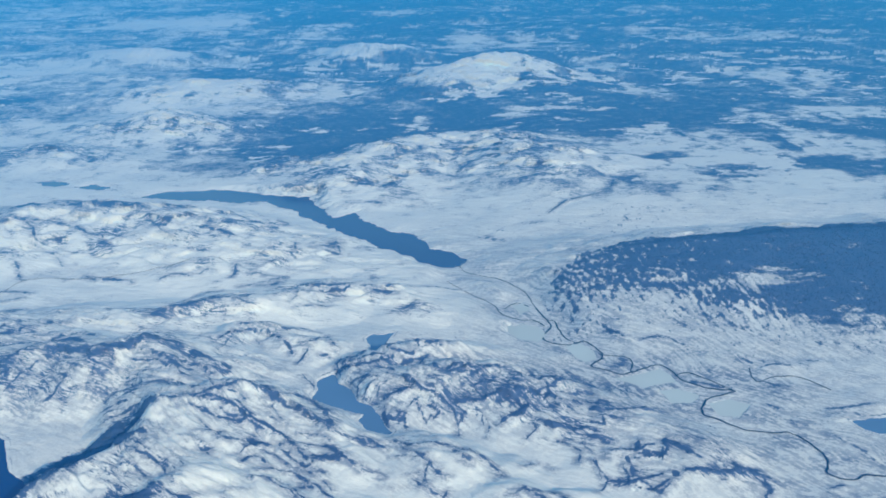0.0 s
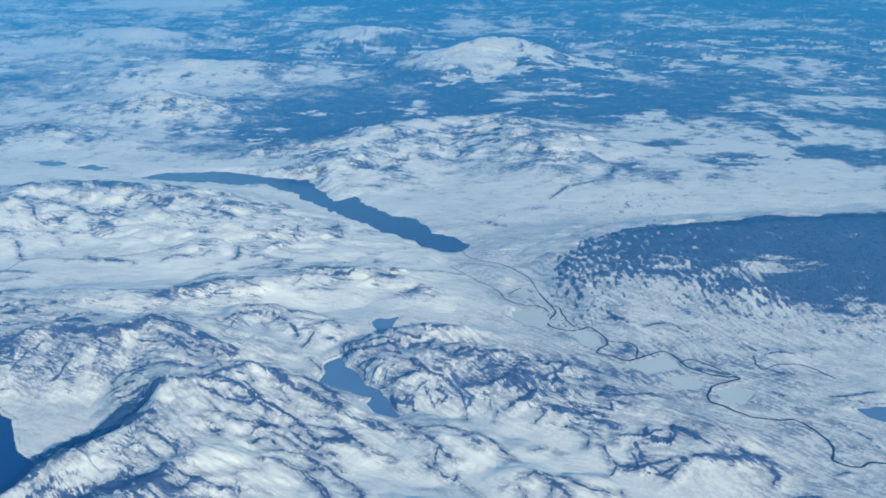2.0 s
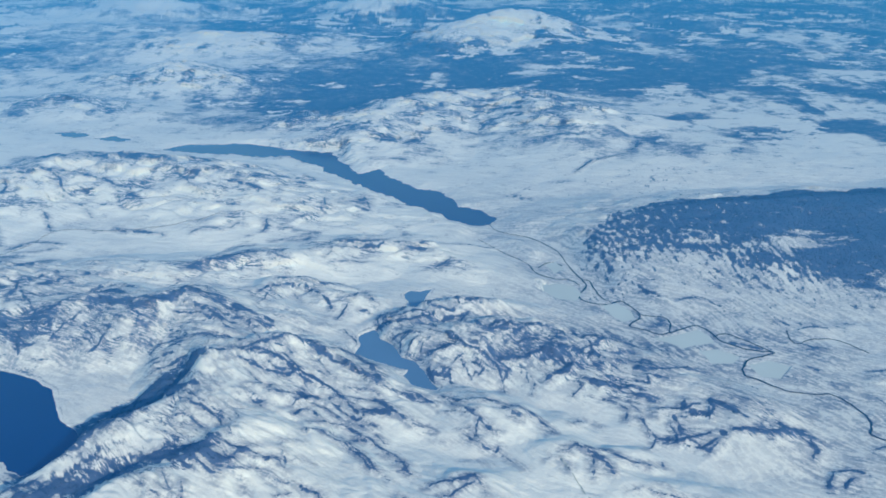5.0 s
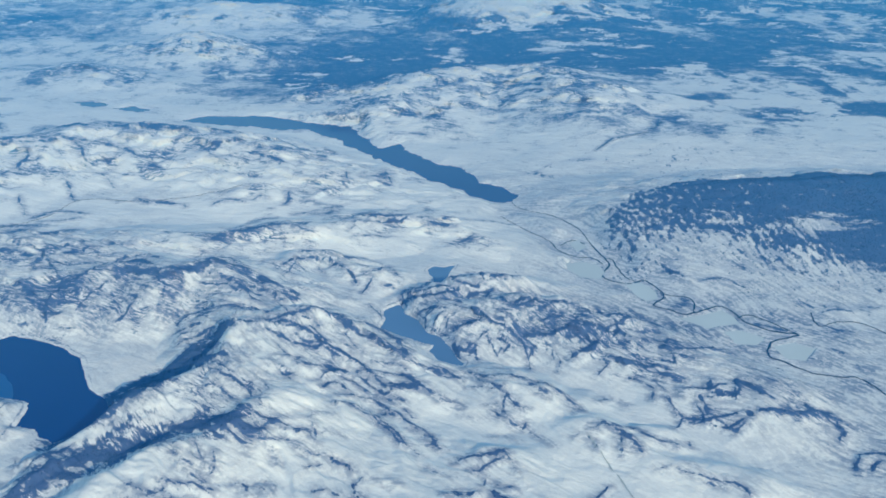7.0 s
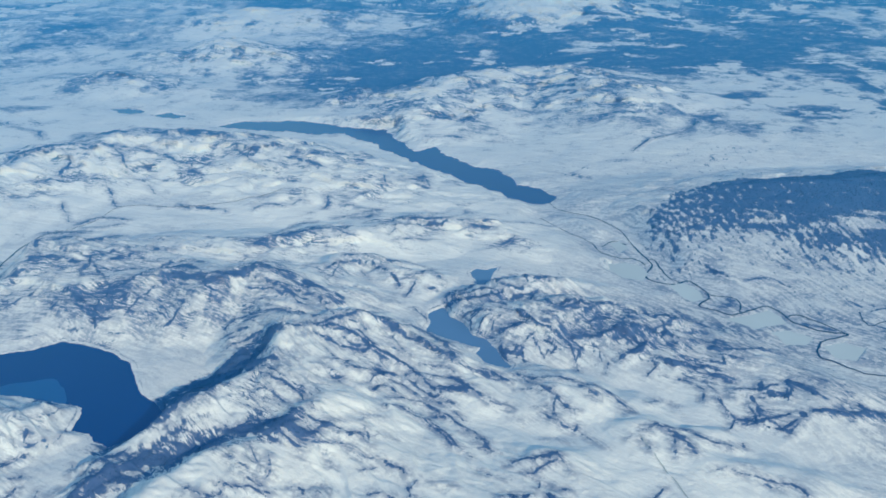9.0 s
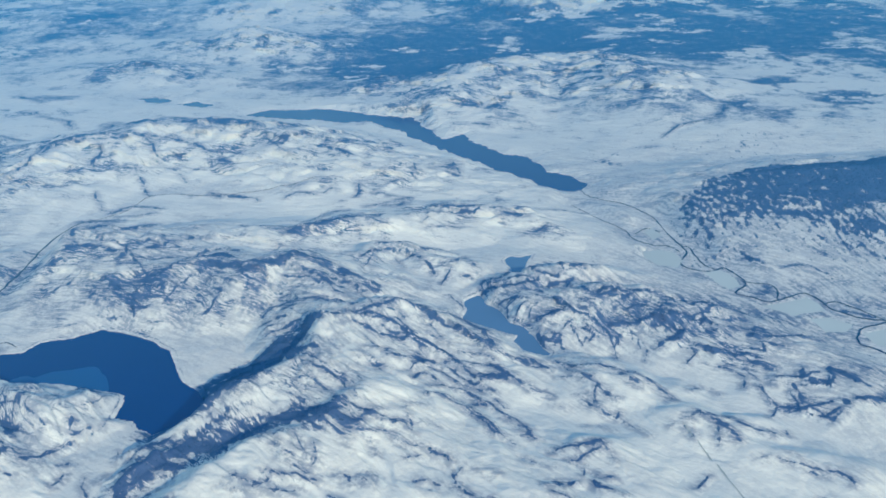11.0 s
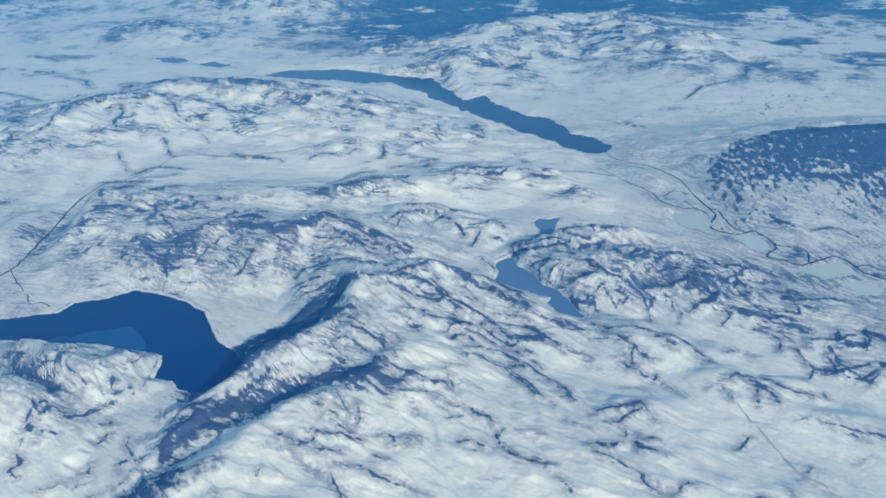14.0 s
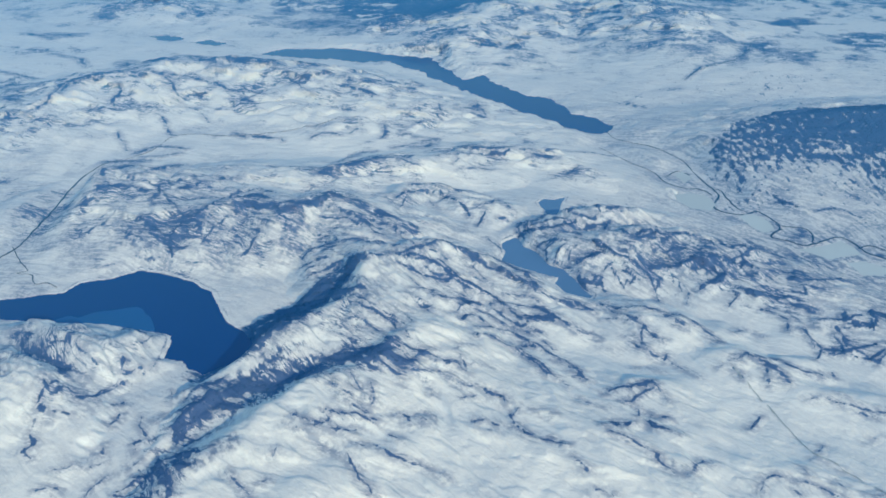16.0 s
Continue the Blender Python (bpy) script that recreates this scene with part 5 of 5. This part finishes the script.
    d = near_line(x[box], y[box], FOREST_EDGE + FOREST_EDGE[:1])
    out = np.where(inside(x[box], y[box], FOREST_EDGE), -d, d) 
    east = smooth(x[box], 170, 240)
    south = 1 - smooth(y[box] - 0.12 * x[box], 500, 560)
    beside = smooth(out, 1, 5) * (1 - smooth(out, 45, 80)) * smooth(y[box], 505, 545)
    strand[box] *= 1 - 0.75 * beside
    cover[box] -= 0.5 * beside * smooth(x[box], 30, 60)
    out = out + (2.5 + 12 * south) * fbm(x[box] / 24, y[box] / 20, 111, 5, 0.65)
    cover[box] = np.maximum(cover[box], 1.25 + (0.75 - 0.3 * smooth(x[box], 150, 260)) * (fbm(x[box] / 4 + y[box] / 60, y[box] / 8, 211, 5, 0.68) * (1 - east) + fbm(x[box] / 18, y[box] / 7, 401, 5, 0.68) * east) - 0.45 * (1 - smooth(x[box], 85, 160)) - 1.3 * smooth(out, -5 - 38 * south, 3 + 16 * south)
                            - 0.6 * ellipse(x[box], y[box] + 6 * patchy[box], 216, 553, 26, 12) - 0.5 * ellipse(x[box], y[box] + 6 * patchy[box], 187, 545, 30, 10) - 0.45 * ellipse(x[box], y[box], 150, 563, 14, 12))
    strand[box] *= 1 - 0.8 * (1 - smooth(out, -10, 10))
    ribs = fbm(x[box] / 2.8 + y[box] / 60, y[box] / 13, 351, 4, 0.6)
    hem = (1 - smooth(out, -14, 16)) * south * smooth(out, -70, -30) * (1 - 0.85 * east)
    cover[box] += hem * (0.2 * smooth(-ribs, -0.05, 0.5) - 0.6 * smooth(ribs, -0.2, 0.5))
    cover[box] += 0.26 * smooth(out, -12, 4) * (1 - smooth(out, 12, 32)) * south * smooth(-ribs, 0.02, 0.45)
    dust[box] = np.maximum(dust[box], 0.35 * (1 - smooth(out, 10, 45)) * south * smooth(-ribs, -0.5, 0.3))
    wood = 1.0 + 0.3 * fbm(x / 60, y / 60, 121, 5, 0.68) + 0.3 * fbm(x / 420, y / 300, 221, 3) - smooth(hills, 7, 22) * (1.0 + 0.7 * fbm(x / 30, y / 60, 281, 5, 0.7))
    wood = wood - 0.8 * (1 - 0.55 * smooth(y, 1450, 2100)) * smooth(fbm(x / 70, y / 50, 291, 6, 0.72) + 0.5 * fbm(x / 300, y / 220, 301, 2), 0.36, 0.8) - 0.3 * smooth(-x - 0.2 * y, -250, 150)
    for cx, cy, rx, ry, amount in FAR_PATCHES + FAR_SNOW + FAR_SNOW_EAST:
        box = (np.abs(x - cx) < 2 * rx) & (np.abs(y - cy) < 2 * ry)
        wood[box] += amount * (0.55 if cy > 1000 and amount < 0 else 1.0) * (1 + 0.8 * fbm(x[box] / 30, y[box] / 40, 311, 4, 0.7)) * ellipse(x[box] + 0.8 * rx * gradient_noise(x[box] / rx, y[box] / ry, 151), y[box] + 0.6 * ry * gradient_noise(x[box] / rx, y[box] / ry, 153), cx, cy, rx, ry)
    cover = np.maximum(cover, np.minimum(wood, 1.0) * smooth(y + 0.25 * x + 60 * patchy, 700, 960) - 0.1)
    cover = cover + 0.55 * beach
    strand = np.clip(strand, 0, 1.3)
    bent = 9 * fbm(x / 70, y / 70, 191, 3) + 0.7 * hills
    turn = np.radians(-44 + 32 * smooth(y - 0.2 * x, 390, 620))
    c, s, px, py = np.cos(turn), np.sin(turn), x + 60, y - 470
    strike = np.stack([(px * c + py * s) / 30, (-px * s + py * c + bent) / 6.5, 0 * x], 1)
    return h, cover, strand, dust, strike, owner, sunny


def land_mesh(name, co, normals, quads, layers):
    """A mesh of those quads alone, with the layers that the material reads and the whole land's normals."""
    used, quads = np.unique(quads, return_inverse=True)
    quads = quads.reshape(-1, 4).astype(np.int32)
    me = bpy.data.meshes.new(name)
    me.vertices.add(len(used))
    me.vertices.foreach_set("co", co[used].astype(np.float32).ravel())
    me.loops.add(quads.size)
    me.loops.foreach_set("vertex_index", quads.ravel())
    me.polygons.add(len(quads))
    me.polygons.foreach_set("loop_start", np.arange(0, quads.size, 4, dtype=np.int32))
    me.update(calc_edges=True)
    me.polygons.foreach_set("use_smooth", np.ones(len(quads), bool))
    for layer, values in layers.items():
        flat = values.ndim == 1
        a = me.attributes.new(layer, "FLOAT" if flat else "FLOAT_VECTOR", "POINT")
        a.data.foreach_set("value" if flat else "vector", values[used].astype(np.float32).ravel())
    me.normals_split_custom_set_from_vertices(normals[used].astype(np.float32))
    me.materials.append(LAND)
    return me


# ---- ground: one sheet, finer towards the flight line; the mountains stand on it ----
NCOL = 1153
ys = np.concatenate([np.linspace(-700, 180, 25), 190 * (1500 / 190) ** np.linspace(0, 1, 850), 1500 * (4980 / 1500) ** np.linspace(0, 1, 140)[1:]])
u = np.linspace(-1, 1, NCOL)
spread = u + np.sign(u) * 10 * np.clip(np.abs(u) - 0.95, 0, 1)
half = 0.485 * np.clip(ys, 190, None) + 98
X = -42 + spread[None, :] * half[:, None]
Y = np.repeat(ys[:, None], NCOL, 1)
height, cover, strand, dust, strike, owner, sunny = land(X.ravel(), Y.ravel())
Z, owner, sunny = height.reshape(X.shape), owner.reshape(X.shape), sunny.reshape(X.shape)
rows_gap, cols_gap = np.gradient(np.stack([X, Y, Z], -1), axis=(0, 1))
normals = np.cross(cols_gap, rows_gap)
normals /= np.linalg.norm(normals, axis=-1, keepdims=True)
normals = normals.reshape(-1, 3)
co = np.stack([X.ravel(), Y.ravel(), Z.ravel()], 1)
index = np.arange(X.size).reshape(X.shape)
quads = np.stack([index[:-1, :-1], index[:-1, 1:], index[1:, 1:], index[1:, :-1]], -1)
layers = {"cover": cover, "strand": strand, "dust": np.clip(dust, 0, 0.8), "strike": strike}

# mountains: crests that belong together, label
MOUNTAINS = [
    ((0, 1, 2, 3, 4), "mountain", "broad snowy mountain streaked with dark rock above a lake"),
    ((5,), "hill", "rounded snowy knoll at the shore of a dark lake"),
    ((6,), "hill", "snowy hill with a dark ravine beside a lake"),
    ((7,), "mountain", "domed snowy mountain above a curved dark gorge"),
    ((8,), "mountain", "snowy mountain with a dark scrubby crest and pale face"),
    ((9,), "mountain", "long white mountain with a rounded snowy front"),
    ((10,), "hill", "low rolling white hill with thin dark bands"),
    ((11,), "hill", "small snowy knoll ringed with dark rock bands"),
    ((12, 13), "mountain", "rocky snow-dusted mountain beside a small lake"),
    ((14,), "hill", "small snowy hill with a dark arched rim"),
    ((15,), "hill", "small sunlit snowy peak with a dark shaded back"),
    ((16,), "hill", "small snowy rise with dark forked rock bands"),
    ((17,), "hill", "low snowy rise on a wide white slope"),
    ((18,), "mountain", "dark wooded mountain with patches of snow"),
    ((19,), "mountain", "broad hazy white mountain beyond a long lake"),
    ((20,), "hill", "small pale hill beyond a long lake"),
    ((21,), "mountain", "bright far snowy mountain over dark woods"),
    ((22,), "mountain", "far hazy white fell over blue woods"),
    ((23,), "mountain", "far faint white fell near the horizon"),
    ((24,), "mountain", "far low snowy fell in blue haze"),
    ((25,), "mountain", "far pale fell behind the long lake"),
    ((26,), "hill", "low pale hills beside narrow far lakes"),
]
belongs = np.full(len(CRESTS) + 1, -1)
for k, (crests, kind, label) in enumerate(MOUNTAINS):
    belongs[list(crests)] = k
block = 4
rows, cols = quads.shape[:2]
centre_r = np.minimum(np.arange(rows) // block * block + block // 2, rows - 1)
centre_c = np.minimum(np.arange(cols) // block * block + block // 2, cols - 1)
of_quad = belongs[owner[centre_r][:, centre_c]]
of_crest = owner[centre_r][:, centre_c]
of_flank = sunny[centre_r][:, centre_c]
taken = of_quad >= 0
# the shoulders of the mountains that have several crests
SHOULDERS = {0: ("lake_spur", "spur with a dark shaded flank over the lake"), 1: ("ridge", "arched ridge with a dark rocky rim"),
             2: ("front_spur", "snowy spur with dark birch scrub"), 3: ("slope", "long white slope"), 4: ("foreland", "smooth white foreland"),
             12: ("upper_ridge", "low rocky ridge"), 13: ("main_ridge", "long rocky ridge with dark scrub")}
under = np.zeros(X.shape, bool)
under[1:-1, 1:-1] = taken[:-1, :-1] & taken[:-1, 1:] & taken[1:, :-1] & taken[1:, 1:]
sunk = co.copy()
sunk[under.ravel(), 2] -= 2.5
# under the mountains the ground is one wide quad a block
whole_r, whole_c = rows // block * block, cols // block * block
corner = index[:whole_r + 1:block, :whole_c + 1:block]
wide = np.stack([corner[:-1, :-1], corner[:-1, 1:], corner[1:, 1:], corner[1:, :-1]], -1)[taken[:whole_r:block, :whole_c:block]]
fine_part = ~taken
fine_part[whole_r:], fine_part[:, whole_c:] = True, True
tagged(new("ground", land_mesh("ground", sunk, normals, np.concatenate([quads[fine_part], wide]), layers)), "snow-covered valley land with faint scrub and frozen flats", "ground", kind="structure")
for k, (crests, kind, label) in enumerate(MOUNTAINS):
    if len(crests) > 1:
        whole = tagged(new(kind), label, kind, group="snowy mountains and hills", kind="thing")
        whole.location = (CRESTS[crests[0]][0][0][0], CRESTS[crests[0]][0][0][1], 0)
        for crest in crests:
            shoulder = new(SHOULDERS[crest][0], land_mesh(SHOULDERS[crest][0], co - np.array(whole.location), normals, quads[of_crest == crest], layers))
            shoulder.parent = whole
            tagged(shoulder, SHOULDERS[crest][1])
        continue
    whole = tagged(new(kind), label, kind, group="snowy mountains and hills", kind="thing")
    top = max(CRESTS[crests[0]][0], key=lambda p: p[2])
    whole.location = (top[0], top[1], 0)
    for name, flank in (("sunlit_flank", of_flank), ("shaded_flank", ~of_flank)):
        mine = quads[(of_quad == k) & flank]
        if len(mine):
            new(name, land_mesh(name, co - np.array(whole.location), normals, mine, layers)).parent = whole


# ---- water ----
def rounded(points, closed, steps=4):
    """Catmull-Rom through the points."""
    n, out = len(points), []
    for i in range(n if closed else n - 1):
        p = [Vector(points[(i + k) % n] if closed else points[min(max(i + k, 0), n - 1)]).to_2d() for k in (-1, 0, 1, 2)]
        for s in range(steps):
            f = s / steps
            out.append(0.5 * (2 * p[1] + (p[2] - p[0]) * f + (2 * p[0] - 5 * p[1] + 4 * p[2] - p[3]) * f * f + (3 * p[1] - p[0] - 3 * p[2] + p[3]) * f ** 3))
    return out if closed else out + [Vector(points[-1]).to_2d()]


def sheet(name, shore, level, material, over=1.5):
    bm = bmesh.new()
    ring = rounded(shore, True)
    turn = 1 if sum(a.x * b.y - b.x * a.y for a, b in zip(ring, ring[1:] + ring[:1])) > 0 else -1
    edge = []
    for a, p, b in zip(ring[-1:] + ring, ring, ring[1:] + ring[:1]):
        d = (b - a).normalized()
        edge.append(bm.verts.new((p.x + over * turn * d.y, p.y - over * turn * d.x, level)))
    bm.faces.new(edge)
    bmesh.ops.triangulate(bm, faces=bm.faces)
    bmesh.ops.recalc_face_normals(bm, faces=bm.faces)
    if sum(f.normal.z for f in bm.faces) < 0:
        bmesh.ops.reverse_faces(bm, faces=bm.faces)
    me = bpy.data.meshes.new(name)
    bm.to_mesh(me)
    bm.free()
    me.materials.append(material)
    return new(name, me)


# pale ice along some shores
SHORE_ICE = {1: [(-47, 436), (-40, 428), (-36, 416), (-29, 411), (-25, 402), (-22, 391), (-19, 385)],
             0: [(-264, 400), (-250, 405), (-238, 413), (-223, 408), (-208, 401), (-198, 392), (-191, 379), (-185, 365), (-174, 355)]}


def ice_edge(line, level, width):
    """A ragged strip of ice along a shore."""
    pts = rounded(line, False, 6)
    banks = []
    for i, p in enumerate(pts):
        d = (pts[min(i + 1, len(pts) - 1)] - pts[max(i - 1, 0)]).normalized()
        side = Vector((-d.y, d.x))
        inner = width * (1 + 0.6 * noise.noise(Vector((p.x * 0.2, p.y * 0.2, 1.0))))
        banks += [(*(p + side * 2.5), level), (*(p - side * inner), level)]
    me = bpy.data.meshes.new("shore_ice")
    me.from_pydata(banks, [], [(k, k + 1, k + 3, k + 2) for k in range(0, len(banks) - 2, 2)])
    me.materials.append(SNOWED_ICE)
    return new("shore_ice", me)


for number, (kind, shore, level, bank, label) in enumerate(LAKES):
    surface = SNOWED_ICE if kind == "frozen_pool" else HALF_FROZEN if level > 0.2 else WATER
    lake = tagged(sheet(kind, shore, level, surface, 0.3 * bank), label, kind.replace("_", " "), kind="thing")
    if number in SHORE_ICE:
        edge = tagged(ice_edge(SHORE_ICE[number], level + 0.06, 0.3), "pale ragged ice along the shore")
        edge.parent = lake
tagged(sheet("lake_ice", THIN_ICE_SHEET, 0.05, THIN_ICE), "thin pale blue ice sheet on a dark lake", "ice", kind="thing")


def ribbon(name, line, width, material):
    pts = rounded(line, False, 6)
    banks = []
    for i, p in enumerate(pts):
        d = (pts[min(i + 1, len(pts) - 1)] - pts[max(i - 1, 0)]).normalized()
        wide = width * (0.42 + 0.2 * noise.noise(Vector((p.x * 0.07, p.y * 0.07, 3.0))) + 0.25 * noise.noise(Vector((p.x * 0.3, p.y * 0.3, 7.0))))
        wide *= 0.62 if p.y > 540 else 1.0
        p = p + Vector((-d.y, d.x)) * 0.9 * noise.noise(Vector((p.x * 0.22, p.y * 0.22, 5.0)))
        side = Vector((-d.y, d.x)) * max(wide, 0.2 * width)
        banks += [p + side, p - side]
    z = land(np.array([q.x for q in banks]), np.array([q.y for q in banks]))[0]
    me = bpy.data.meshes.new(name)
    me.from_pydata([(q.x, q.y, float(h) + 0.12) for q, h in zip(banks, z)], [], [(k, k + 1, k + 3, k + 2) for k in range(0, len(banks) - 2, 2)])
    me.materials.append(material)
    return new(name, me)


for kind, line, width, label in RIVERS:
    if line is TRACK:
        tagged(ribbon("track", line, width, PACKED_SNOW), label, "road", kind="structure")
    else:
        tagged(ribbon(kind, line, width, RIVER_WATER), label, kind.replace("_", " "), kind="structure")


# ---- woods: clumps of birch and spruce ----
def wood_material():
    m, t = nodes_of("bare_birch_and_spruce")
    info = t.nodes.new("ShaderNodeNewGeometry")
    p = t.nodes.new("ShaderNodeBsdfPrincipled")
    p.inputs["Roughness"].default_value = 0.9
    # same blue as the rock: haze light put into the wood colour
    link(t, mix_colour(t, info.outputs["Random Per Island"], (0.02, 0.05, 0.15, 1), (0.06, 0.105, 0.25, 1)), p.inputs["Base Color"])
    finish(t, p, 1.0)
    return m


WOOD = wood_material()


def woods(name, label, corner, size, count, least, seed):
    """Small ragged clumps of trees wherever the cover is thick inside a rectangle."""
    rng = np.random.default_rng(seed)
    x, y = corner[0] + size[0] * rng.random(count), corner[1] + size[1] * rng.random(count)
    h, thick = land(x, y)[:2]
    keep = thick + 0.12 * rng.standard_normal(count) > least
    x, y, h = x[keep], y[keep], h[keep]
    n = len(x)
    radius, tall = 0.35 + 0.5 * rng.random(n), 0.25 + 0.35 * rng.random(n)
    ring = []
    for k in range(6):
        a = 2 * math.pi * k / 6 + rng.random(n)
        r = radius * (0.6 + 0.8 * rng.random(n))
        ring.append(np.stack([x + r * np.cos(a), y + r * np.sin(a), h - 0.3], 1))
    ring.append(np.stack([x + 0.2 * rng.standard_normal(n), y + 0.2 * rng.standard_normal(n), h + tall], 1))
    co = np.stack(ring, 1).reshape(-1, 3)
    base = np.arange(n)[:, None] * 7
    faces = np.concatenate([base + np.array([[k, (k + 1) % 6, 6]]) for k in range(6)])
    me = bpy.data.meshes.new(name)
    me.from_pydata(co.tolist(), [], faces.tolist())
    me.materials.append(WOOD)
    return tagged(new(name, me), label, "woods", kind="stuff")


woods("woodland", "dark spruce and birch woods on a hillside", (60, 460), (330, 200), 26000, 0.6, 1)
woods("mountain_scrub", "dark birch scrub clumps on snowy rock slopes", (-260, 235), (420, 260), 60000, 0.85, 2)
